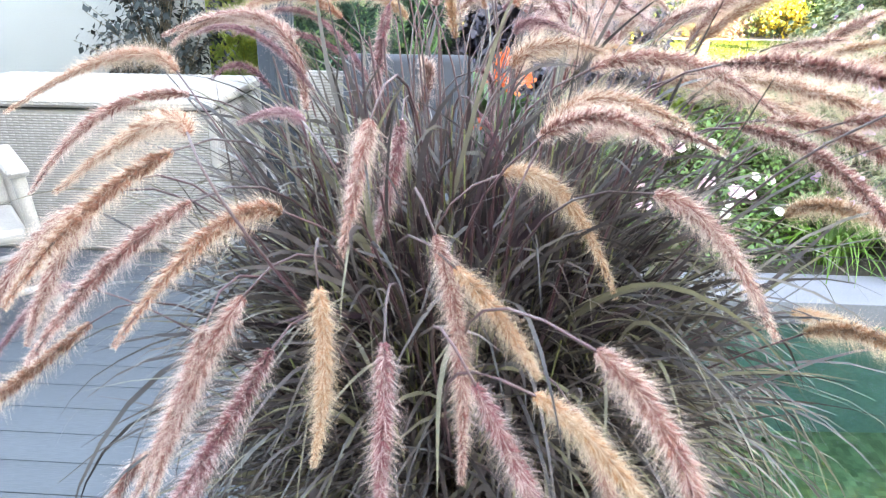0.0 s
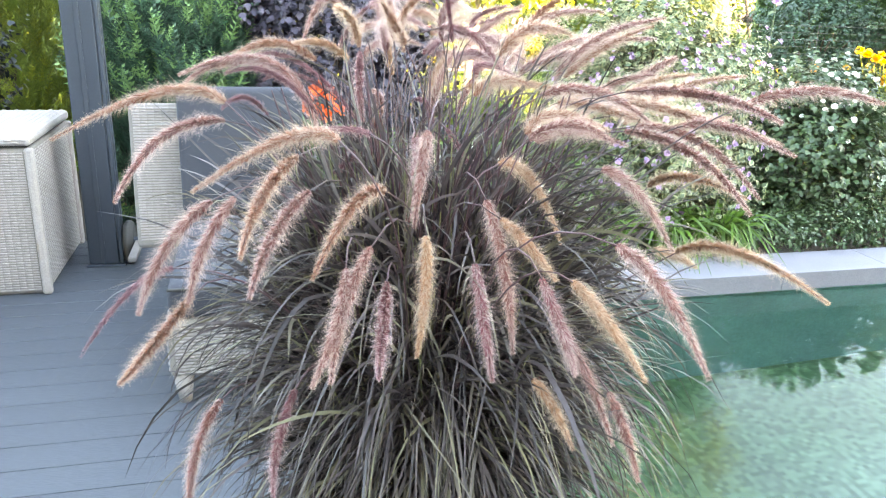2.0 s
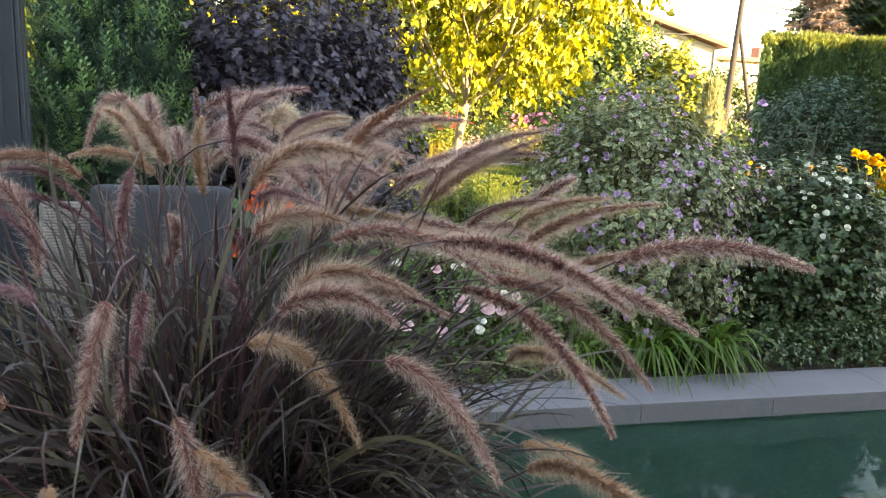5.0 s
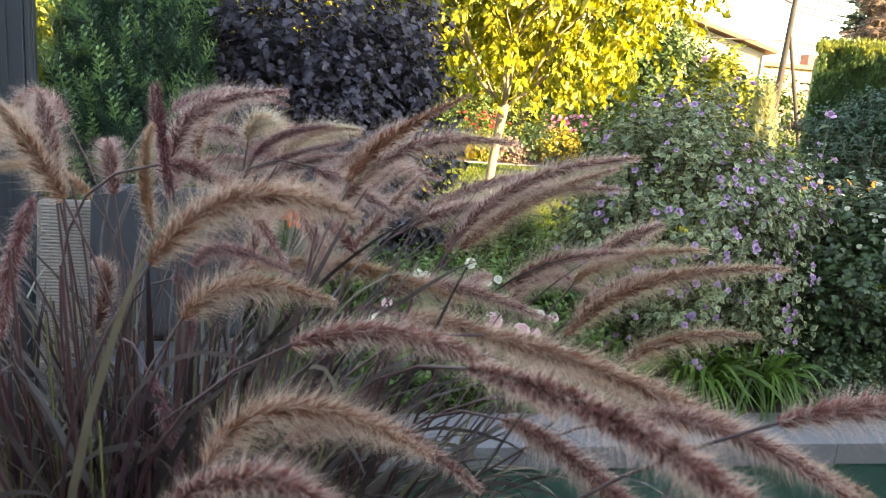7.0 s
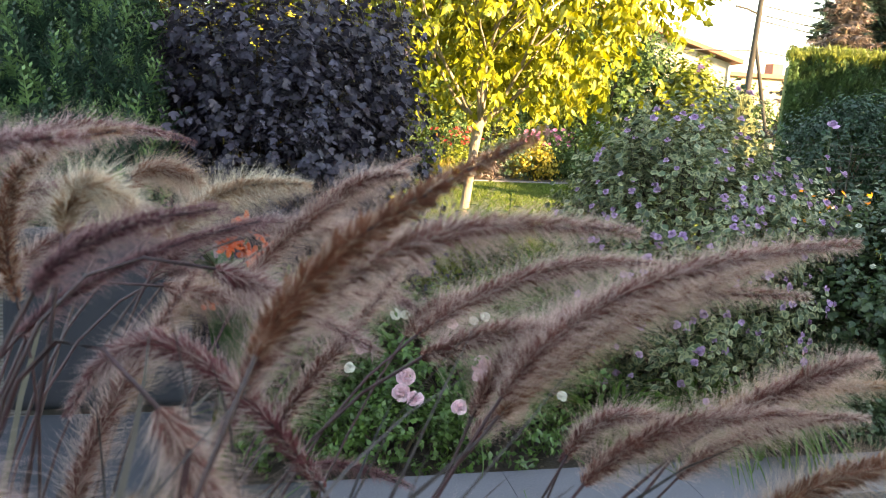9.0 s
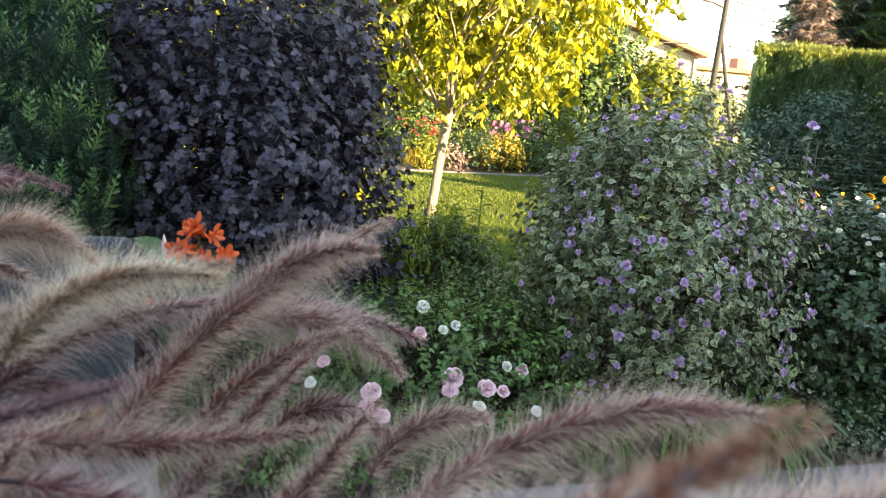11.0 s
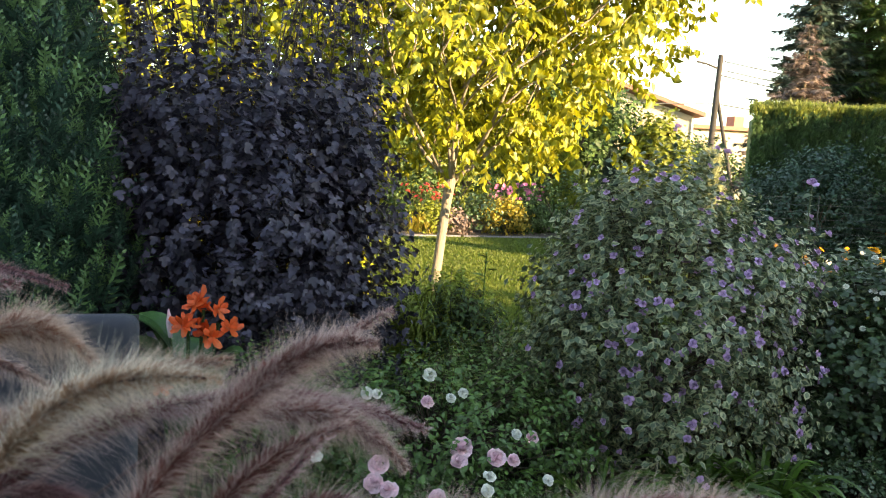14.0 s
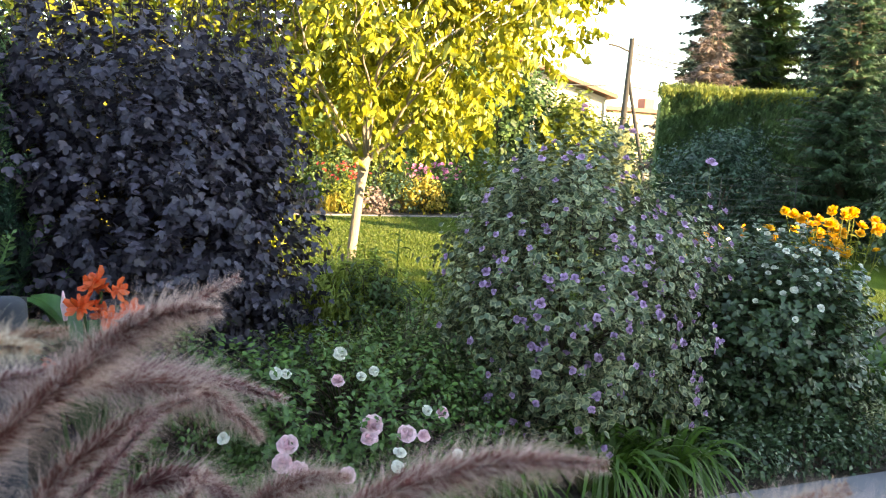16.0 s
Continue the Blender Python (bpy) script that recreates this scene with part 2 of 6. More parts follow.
HEMLOCK = material("hemlock_foliage", (0.045, 0.095, 0.042), (0.028, 0.066, 0.034), rough=0.6, scale=1.5, fine=60, bump=0.1, island=0.45, translucent=0.25)
DRY_SPRUCE = material("dry_brown_spruce_needles", (0.18, 0.130, 0.115), (0.13, 0.098, 0.088), rough=0.8, scale=1.5, fine=60, bump=0.1, island=0.35, translucent=0.15)
HOUSE_WALL = material("cream_house_render", (0.36, 0.31, 0.24), (0.31, 0.27, 0.21), rough=0.9, scale=1, fine=80, bump=0.1)
ROOF = material("brown_roof_tile", (0.22, 0.10, 0.07), (0.16, 0.08, 0.06), rough=0.8, scale=4, fine=60)
BRICK = material("red_chimney_brick", (0.42, 0.17, 0.10), (0.33, 0.13, 0.08), rough=0.85, scale=6, fine=60)
POLE = material("weathered_pole_wood", (0.040, 0.036, 0.034), (0.026, 0.024, 0.023), rough=0.9, scale=5, fine=60, stretch=(4, 4, 0.3))
CABLE = material("black_cable", (0.02, 0.02, 0.022), rough=0.6)
WINDOW_GLASS = material("dark_window_glass", (0.05, 0.06, 0.07), rough=0.1, bump=0)
WHITE_PAINT = material("white_paint", (0.78, 0.78, 0.76), rough=0.5, bump=0.05)
DARK_FENCE = material("grey_fence_wire", (0.05, 0.054, 0.056), rough=0.6)
CULM = material("olive_culm", (0.16, 0.17, 0.06), (0.11, 0.10, 0.05), rough=0.5, scale=6, fine=60, bump=0.05, island=0.4)
BLADE = material("purple_fountain_grass_blade", (0.080, 0.061, 0.062), (0.046, 0.034, 0.035), rough=0.42, scale=4, fine=60, bump=0.05, island=0.65, island_colour=(0.145, 0.13, 0.08), translucent=0.2, spec=0.35)
DARK_BLADE = material("burgundy_grass_leaf", (0.042, 0.020, 0.028), (0.030, 0.018, 0.022), rough=0.4, scale=5, fine=60, bump=0.05, island=0.5, translucent=0.15)
HEART_BLADE = material("dark_brown_grass_leaf", (0.045, 0.034, 0.024), (0.028, 0.021, 0.016), rough=0.8, scale=5, fine=60, bump=0.05, island=0.5)
SMOKE = material("smoke_bush_leaf", (0.012, 0.017, 0.018), (0.008, 0.012, 0.013), rough=0.6, scale=3, fine=60, bump=0.1, island=0.4, translucent=0.1, spec=0.3)
STEM = material("burgundy_grass_stem", (0.065, 0.022, 0.03), (0.045, 0.022, 0.024), rough=0.45, scale=12, fine=60, bump=0.05, random_ob=0.3)
TONES = {}
for key, core, core2, bris, bris2 in (
        ("tan", (0.40, 0.190, 0.100), (0.31, 0.140, 0.075), (0.70, 0.52, 0.40), (0.61, 0.44, 0.345)),
        ("rust", (0.29, 0.096, 0.054), (0.21, 0.070, 0.041), (0.66, 0.475, 0.38), (0.57, 0.40, 0.32)),
        ("pink", (0.25, 0.078, 0.066), (0.18, 0.054, 0.048), (0.71, 0.52, 0.465), (0.62, 0.43, 0.385)),
        ("mauve", (0.21, 0.055, 0.064), (0.15, 0.038, 0.046), (0.68, 0.495, 0.475), (0.59, 0.41, 0.395)),
        ("cream", (0.48, 0.27, 0.17), (0.38, 0.21, 0.13), (0.80, 0.68, 0.55), (0.72, 0.60, 0.48)),
        ("wine", (0.15, 0.035, 0.05), (0.10, 0.022, 0.036), (0.42, 0.25, 0.26), (0.34, 0.19, 0.20))):
    TONES[key] = (material(key + "_plume_spikelets", core, core2, rough=0.6, scale=40, fine=200, bump=0.1, island=0.3, translucent=0.2),
                  material(key + "_plume_bristles", bris, bris2, rough=0.5, scale=30, fine=200, bump=0.0, island=0.25, translucent=0.5))


def mosaic(name, pale, dark, pitch):
    """Glass mosaic: each small square chip has its own shade, with grout between them."""
    m = bpy.data.materials.new(name)
    m.use_nodes = True
    N, L = m.node_tree.nodes, m.node_tree.links
    b = N["Principled BSDF"]
    tc = N.new("ShaderNodeTexCoord")
    scale = N.new("ShaderNodeVectorMath")
    scale.operation = "SCALE"
    scale.inputs["Scale"].default_value = 1 / pitch
    L.new(tc.outputs["Object"], scale.inputs[0])
    cell = N.new("ShaderNodeVectorMath")
    cell.operation = "FLOOR"
    L.new(scale.outputs[0], cell.inputs[0])
    chip = N.new("ShaderNodeTexWhiteNoise")
    L.new(cell.outputs[0], chip.inputs[0])
    mix = N.new("ShaderNodeMix")
    mix.data_type = "RGBA"
    mix.inputs[6].default_value, mix.inputs[7].default_value = (*pale, 1), (*dark, 1)
    L.new(chip.outputs["Value"], mix.inputs[0])
    stain = N.new("ShaderNodeTexNoise")
    stain.inputs["Scale"].default_value = 2.5
    L.new(tc.outputs["Object"], stain.inputs[0])
    tone = N.new("ShaderNodeMapRange")
    tone.inputs[1].default_value, tone.inputs[2].default_value, tone.inputs[3].default_value, tone.inputs[4].default_value = 0.3, 0.7, 0.85, 1.12
    L.new(stain.outputs[0], tone.inputs[0])
    mul = N.new("ShaderNodeMix")
    mul.data_type, mul.blend_type = "RGBA", "MULTIPLY"
    mul.inputs[0].default_value = 1.0
    L.new(mix.outputs[2], mul.inputs[6])
    L.new(tone.outputs[0], mul.inputs[7])
    L.new(mul.outputs[2], b.inputs["Base Color"])
    b.inputs["Roughness"].default_value = 0.3
    return m


TILE = mosaic("pool_mosaic", (0.056, 0.102, 0.052), (0.008, 0.032, 0.010), 0.03)
WATER = bpy.data.materials.new("pool_water")
WATER.use_nodes = True
wb = WATER.node_tree.nodes["Principled BSDF"]
wb.inputs["Base Color"].default_value = (0.72, 0.90, 0.90, 1)
wb.inputs["Roughness"].default_value = 0.0
wb.inputs["IOR"].default_value = 1.155
wb.inputs["Transmission Weight"].default_value = 1.0
wnoise = WATER.node_tree.nodes.new("ShaderNodeTexNoise")
wnoise.inputs["Scale"].default_value = 5.0
wbump = WATER.node_tree.nodes.new("ShaderNodeBump")
wbump.inputs["Strength"].default_value, wbump.inputs["Distance"].default_value = 0.012, 0.02
WATER.node_tree.links.new(wnoise.outputs[0], wbump.inputs["Height"])
WATER.node_tree.links.new(wbump.outputs[0], wb.inputs["Normal"])

# ---- leaf templates: along +y, 1 long ----
OVATE = ([(0, 0, 0), (-0.3, 0.38, 0.07), (0, 0.42, -0.02), (0.3, 0.38, 0.07), (0, 1, -0.12)], [(0, 2, 1), (0, 3, 2), (1, 2, 4), (2, 3, 4)])
LOBED = ([(0, 0, 0), (-0.42, 0.18, 0.04), (-0.5, 0.5, 0.06), (-0.22, 0.5, 0.05), (-0.26, 0.8, 0.0), (0, 1.05, -0.14), (0.26, 0.8, 0.0), (0.22, 0.5, 0.05),
          (0.5, 0.5, 0.06), (0.42, 0.18, 0.04), (0, 0.45, -0.04)],
         [(0, 10, 1), (1, 10, 3), (1, 3, 2), (3, 10, 4), (4, 10, 5), (10, 6, 5), (10, 7, 6), (10, 9, 7), (9, 8, 7), (0, 9, 10)])
LONG = ([(0, 0, 0), (-0.17, 0.33, 0.05), (0, 0.36, -0.02), (0.17, 0.33, 0.05), (-0.13, 0.7, -0.02), (0, 0.7, -0.09), (0.13, 0.7, -0.02), (0, 1, -0.24)],
        [(0, 2, 1), (0, 3, 2), (1, 2, 5), (1, 5, 4), (2, 3, 6), (2, 6, 5), (4, 5, 7), (5, 6, 7)])
WIDE = ([(x * 1.5, y, z) for x, y, z in LONG[0]], LONG[1])


def spray_template():
    """A flat pointed conifer spray: branchlets rise steeply from a leading shoot, each a slim lance."""
    V, F = [], []

    def lance(p, d, length, width, lift):
        p, d, n = np.array(p), np.array(d), np.array((d[1], -d[0]))
        k = len(V)
        V.extend([(*p, 0), (*(p + d * length * .4 - n * width), lift * .4), (*(p + d * length * .5 + n * width), lift * .5), (*(p + d * length), lift)])
        F.extend([(k, k + 2, k + 1), (k + 1, k + 2, k + 3)])
    lance((0, .0), (0, 1), 1.10, .022, .02)
    for i in range(15):
        y = .03 + .066 * i
        reach = .36 * (1 - .054 * i) * (.70 + .30 * ((i * 5) % 4) / 3)
        for sgn in (-1, 1):
            a = radians(50 + 7 * ((i * 7 + sgn) % 3) - 1.2 * i)
            d = (sgn * math.sin(a), math.cos(a))
            lance((0, y + .015 * sgn), d, reach, .025, .07 * sgn * (1 if i % 2 else -1))
            if i % 2 == 0 and i < 10:
                p = (d[0] * reach * .4, y + .015 * sgn + d[1] * reach * .4)
                lance(p, (d[0] * .35, .94), reach * .55, .020, .03)
    return V, F


FROND = spray_template()
SCALE = ([(0, 0, 0), (-0.05, 0.3, 0.02), (-0.30, 0.72, 0.0), (0.05, 0.34, 0.02), (0.28, 0.80, 0.0), (-0.05, 0.5, 0.03), (0.05, 0.5, 0.03), (0, 1.15, -0.03), (-0.24, 0.38, 0), (0.24, 0.42, 0)],
         [(0, 3, 1), (1, 3, 5), (3, 6, 5), (5, 6, 7), (1, 5, 2), (3, 4, 6), (0, 1, 8), (0, 9, 3)])


# ---- setting ----
POOL_X0, POOL_Y1, WATER_Z = 0.46, 3.66, -0.125
KERB_Y1 = 4.0


def slab(name, x0, x1, y0, y1, z0, z1, mat, kind="structure", label="", bevel=0.0, category=""):
    bm = box_bm(x0, x1, y0, y1, z0, z1, bevel)
    me = bpy.data.meshes.new(name)
    bm.to_mesh(me)
    bm.free()
    me.materials.append(mat)
    return tagged(new(name, me), label, category, "", kind)


def sheet(name, rects, z, mat, label):
    """A flat sheet of several rectangles (x0, x1, y0, y1) at one height."""
    V, F = [], []
    for x0, x1, y0, y1 in rects:
        k = len(V)
        V += [(x0, y0, z), (x1, y0, z), (x1, y1, z), (x0, y1, z)]
        F.append((k, k + 1, k + 2, k + 3))
    return tagged(new(name, mesh_np(name, V, F, [mat])), label, "", "", "structure")


# ground: one sheet round the pool basin
sheet("ground", [(-400, 400, KERB_Y1 - 0.02, 600), (-400, 0.2, -200, KERB_Y1 - 0.02), (9.3, 400, -200, KERB_Y1 - 0.02), (0.2, 9.3, -200, -1.9)], -0.06, LAWN,
      "mown green lawn with sunlit streaks")


def bed(name, x0, x1, y0, y1, z, seed, label):
    """A slightly heaped planting bed."""
    r = rng_of(seed)
    nx, ny = max(int((x1 - x0) / 0.12), 4), max(int((y1 - y0) / 0.12), 4)
    gx, gy = np.meshgrid(np.linspace(x0, x1, nx), np.linspace(y0, y1, ny), indexing="ij")
    edge = np.minimum(np.minimum(gx - x0, x1 - gx), np.minimum(gy - y0, y1 - gy))
    gz = z + 0.03 * np.minimum(edge / 0.2, 1) + r.normal(0, 0.008, gx.shape)
    V = np.stack([gx, gy, gz], -1).reshape(-1, 3)
    i, j = np.meshgrid(np.arange(nx - 1), np.arange(ny - 1), indexing="ij")
    a = (i * ny + j).ravel()
    F = np.stack([a, a + ny, a + ny + 1, a + 1], -1)
    return tagged(new(name, mesh_np(name, V, F, [SOIL])), label, "", "", "structure")


bed("planting_bed", 0.1, 9.2, KERB_Y1 + 0.002, 6.9, -0.055, 3, "dark bare soil of the planting bed")
bed("planting_bed_far", -3.4, 1.9, 4.9, 7.2, -0.05, 4, "dark soil under the conifers")

# pool basin
slab("pool_floor", POOL_X0, 9.0, -1.9, POOL_Y1, -1.12, -1.02, TILE, label="green speckled mosaic pool floor")
slab("pool_wall_far", POOL_X0, 9.0, POOL_Y1, POOL_Y1 + 0.1, -1.02, -0.06, POOLWALL, label="teal far wall of the pool")
slab("pool_wall_deck", POOL_X0 - 0.1, POOL_X0, -1.9, POOL_Y1, -1.02, -0.06, POOLWALL, label="teal pool wall below the deck")
slab("pool_wall_end", 9.0, 9.1, -1.9, POOL_Y1, -1.02, -0.06, POOLWALL, label="teal end wall of the pool")
slab("pool_wall_near", POOL_X0, 9.0, -2.0, -1.9, -1.02, -0.06, POOLWALL, label="teal near wall of the pool")
water = sheet("water", [(POOL_X0, 9.0, -1.9, POOL_Y1)], WATER_Z, WATER, "still clear pool water with reflections")
water.visible_shadow = False

# coping along the far edge: slabs with narrow joints
coping = thing("coping", (0, 0, 0), "smooth grey stone coping of the pool", "coping", kind="structure")
_x = 0.50
_me = None
for _i in range(11):
    bm = box_bm(0, 0.7955, POOL_Y1 - 0.02, KERB_Y1, -0.112, 0.0, 0.002)
    ob = part("coping_slab", bm, STONE, coping) if _me is None else put("coping_slab", _me, coping)
    _me = ob.data
    ob.location = (_x, 0, 0)
    _x += 0.797

# deck joists are hidden: a dark sheet below stands in for shade, boards above
slab("deck_shade_sheet", -7.0, POOL_X0 - 0.004, -2.2, 3.98, -0.055, -0.03, SHADOWGAP, label="dark sheet standing in for shade below the deck boards")
slab("deck_shade_sheet_far", -7.0, 0.015, 3.98, 4.86, -0.055, -0.03, SHADOWGAP, label="dark sheet standing in for shade below the deck boards")
# unseen: house wall behind the camera, and walls added to shade the near garden
slab("wall_south", -8.0, 7.9, -2.6, -2.2, -0.06, 6.4, HOUSE_WHITE, label="unseen white rendered house wall")
# added lower steps: shade shrubs and near lawn, let sun reach the trees
slab("shade_wall_mid", 7.9, 10.2, -2.6, -2.2, -0.06, 4.2, HOUSE_WHITE, label="unseen white wall added to shade the shrubs")
slab("shade_wall_low", 10.2, 15.0, -2.6, -2.2, -0.06, 3.75, HOUSE_WHITE, label="unseen lower white wall added to shade the near lawn")
slab("wall_west", -8.3, -8.0, -2.6, 5.4, -0.06, 3.0, RENDER_WALL, label="unseen white rendered house wall")
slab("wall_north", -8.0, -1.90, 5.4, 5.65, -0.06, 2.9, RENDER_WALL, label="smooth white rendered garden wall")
# added out of view, its height set to keep the hedge face shaded
slab("shade_wall_east", 22.6, 46.0, -8.0, 2.0, -0.06, 7.2, HOUSE_WALL, label="unseen plain cream wall added to shade the hedge")

# ---- deck furniture ----


def woven_panel(p0, ux, uz, n, w, h, pitch_v=0.034, pitch_h=0.0135, proud=0.004):
    """Woven strands on a flat panel: upright ribs with horizontal strands passing over and under. Returns V, F (quads)."""
    p0, ux, uz, n = (np.asarray(a, float) for a in (p0, ux, uz, n))
    cols, rows = max(int(round(w / pitch_v)), 1), max(int(round(h / pitch_h)), 1)
    pv, ph = w / cols, h / rows
    V, F = [], []
    c, r = np.meshgrid(np.arange(cols), np.arange(rows), indexing="ij")
    c, r = c.ravel(), r.ravel()
    lift = np.where((c + r) % 2 == 0, proud, 0.0)
    base = p0 + np.outer(c * pv, ux) + np.outer(r * ph, uz)
    g = 0.17
    def corner(a, b, k):
        return base + np.outer(np.full(len(c), a * pv), ux) + np.outer(np.full(len(c), b * ph), uz) + np.outer(k, n)
    pts = [corner(0, g, lift * 0.15), corner(1, g, lift * 0.15), corner(1, 1 - g, lift * 0.15), corner(0, 1 - g, lift * 0.15),
           corner(0.22, g + .1, lift + 0.0012), corner(0.78, g + .1, lift + 0.0012), corner(0.78, .9 - g, lift + 0.0012), corner(0.22, .9 - g, lift + 0.0012)]
    V = np.stack(pts, 1).reshape(-1, 3)
    T = np.array([(4, 5, 6, 7), (0, 1, 5, 4), (1, 2, 6, 5), (2, 3, 7, 6), (3, 0, 4, 7)])
    F = (T[None] + (np.arange(len(c)) * 8)[:, None, None]).reshape(-1, 4)
    return V, F


def rattan_box():
    b = thing("storage_box", (-2.07, 4.42, 0), "large white woven rattan storage box with closed lid on the deck", "storage box")
    x0, x1, y0, y1, h = -0.78, 0.78, -0.43, 0.43, 0.765
    # body in the darker rattan, so the weave's openings look shaded
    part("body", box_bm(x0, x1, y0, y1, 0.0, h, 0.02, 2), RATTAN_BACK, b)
    for cx, cy in ((x0, y0), (x1, y0), (x1, y1), (x0, y1)):
        part("corner_rib", box_bm(cx - .022, cx + .022, cy - .022, cy + .022, 0, h, .012, 2), RATTAN, b)
    for nm, p0, ux, n, w in (("front_weave", (x0 + .03, y0 - .001, .02), (1, 0, 0), (0, -1, 0), x1 - x0 - .06), ("side_weave", (x1 + .001, y0 + .03, .02), (0, 1, 0), (1, 0, 0), y1 - y0 - .06)):
        V, F = woven_panel(p0, ux, (0, 0, 1), n, w, h - .04)
        put(nm, mesh_np(nm, V, F, [RATTAN]), b, "white woven rattan panel")
    # dark strip paints the shade between body and lid
    part("lid_gap", box_bm(x0 + .01, x1 - .01, y0 + .01, y1 - .01, h, h + .012), SHADOWGAP, b)
    lid = part("lid", box_bm(x0 - .015, x1 + .015, y0 - .02, y1 + .01, h + .012, h + .062, 0.018, 2), RATTAN, b)
    V, F = woven_panel((x0, y0 - .0205, h + .024), (1, 0, 0), (0, 0, 1), (0, -1, 0), x1 - x0, .026)
    put("lid_weave", mesh_np("lid_weave", V, F, [RATTAN]), lid)
    V, F = woven_panel((x0, y0 + .0, h + .0625), (1, 0, 0), (0, 1, 0), (0, 0, 1), x1 - x0, y1 - y0 - .02, pitch_v=0.03, pitch_h=0.012)
    put("lid_top_weave", mesh_np("lid_top_weave", V, F, [RATTAN]), lid)
    return b


rattan_box()


def pergola_post():
    p = thing("pergola_post", (-1.08, 4.46, 0), "anthracite aluminium pergola post with guide channels on the deck", "post")
    part("post_body", box_bm(-.08, .08, -.075, .075, 0.012, 3.0, .006), POST, p)
    part("guide_channel", box_bm(.082, .104, -.072, -.03, 0.012, 3.0, .004), POST, p)
    part("guide_channel", box_bm(.082, .104, -.015, .03, 0.012, 3.0, .004), POST, p)
    part("front_rib", box_bm(-.012, .012, -.083, -.077, 0.012, 3.0, .002), POST, p)
    part("base_plate", box_bm(-.095, .115, -.095, .095, 0.0, .012, .003), POST, p)
    return p


pergola_post()


def lounge_chair():
    """White rattan lounge seat with grey cushions, open towards the deck."""
    c = thing("lounge_chair", (-0.33, 3.30, 0), "white rattan lounge chair with thick grey cushions on the deck", "armchair")
    x0, x1, yf, yb = -0.24, 0.42, -0.62, 0.50
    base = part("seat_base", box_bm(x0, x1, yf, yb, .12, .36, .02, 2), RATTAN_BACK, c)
    for nm, p0, ux, n, w in (("front_weave", (x0 + .025, yf - .001, .135), (1, 0, 0), (0, -1, 0), x1 - x0 - .05), ("side_weave", (x0 - .001, yf + .025, .135), (0, 1, 0), (-1, 0, 0), yb - yf - .05)):
        V, F = woven_panel(p0, ux, (0, 0, 1), n, w, .21)
        put(nm, mesh_np(nm, V, F, [RATTAN]), base)
    for x in (x0 + .045, x1 - .045):
        for y in (yf + .045, yb - .045):
            bm = bmesh.new()
            bmesh.ops.create_cone(bm, cap_ends=True, segments=12, radius1=.024, radius2=.042, depth=.13, matrix=Matrix.Translation((x, y, .065)))
            part("leg", bm, RATTAN, c, "tapered white rattan leg", True)
    x = -.61
    bm = bmesh.new()
    bmesh.ops.create_cone(bm, cap_ends=True, segments=28, radius1=.125, radius2=.125, depth=.045, matrix=Matrix.Translation((x, yb + .64, .125)) @ Matrix.Rotation(math.pi / 2, 4, "Y"))
    bmesh.ops.bevel(bm, geom=bm.edges[:], offset=.01, segments=2, affect="EDGES")
    wheel = part("wheel", bm, SHADOWGAP, c, "black rubber transport wheel", True)
    V, F = tube([(x - .03, yb + .64, .125), (x + .06, yb + .64, .125)], .03, 12)
    put("hub", mesh_np("hub", V, F, [POST], smooth=True), wheel)
    part("wheel_strut", box_bm(x + .03, x + .075, yb + .30, yb + .66, .11, .14, .008, 2), RATTAN_BACK, c, "pale strut that carries the wheel")
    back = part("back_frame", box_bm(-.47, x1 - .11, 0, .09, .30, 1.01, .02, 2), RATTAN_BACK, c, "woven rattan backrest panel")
    back.matrix_local = pose(0, yb - .08, 0, -7, 0, 0)
    V, F = woven_panel((-.45, -.001, .34), (1, 0, 0), (0, 0, 1), (0, -1, 0), .30, .655)
    put("back_weave", mesh_np("back_weave", V, F, [RATTAN]), back)
    seat = part("seat_cushion", box_bm(x0 + .01, x1 - .07, yf - .015, yb - .17, .36, .50, .045, 4), CUSHION, c, "grey fabric seat cushion", True)
    V, F = tube([(x0 + .015, yf - .012, .485), (x1 - .075, yf - .012, .485)], .006, 6)
    put("piping", mesh_np("piping", V, F, [SHADOWGAP], smooth=True), seat, "dark piping")
    bc = part("back_cushion", box_bm(-.235, x1 - .07, -.15, -.003, .48, 1.09, .04, 4), CUSHION, c, "grey fabric back cushion with piped edge", True)
    bc.matrix_local = pose(0, yb - .08, .0, -7, 0, 0)
    a, b2, z0, z1 = -.225, x1 - .08, .50, 1.08
    V, F = tube([(a, -.014, z0), (a, -.014, z1), (b2, -.014, z1), (b2, -.014, z0)], .006, 6)
    put("piping", mesh_np("piping", V, F, [SHADOWGAP], smooth=True), bc, "dark piping")
    return c


lounge_chair()


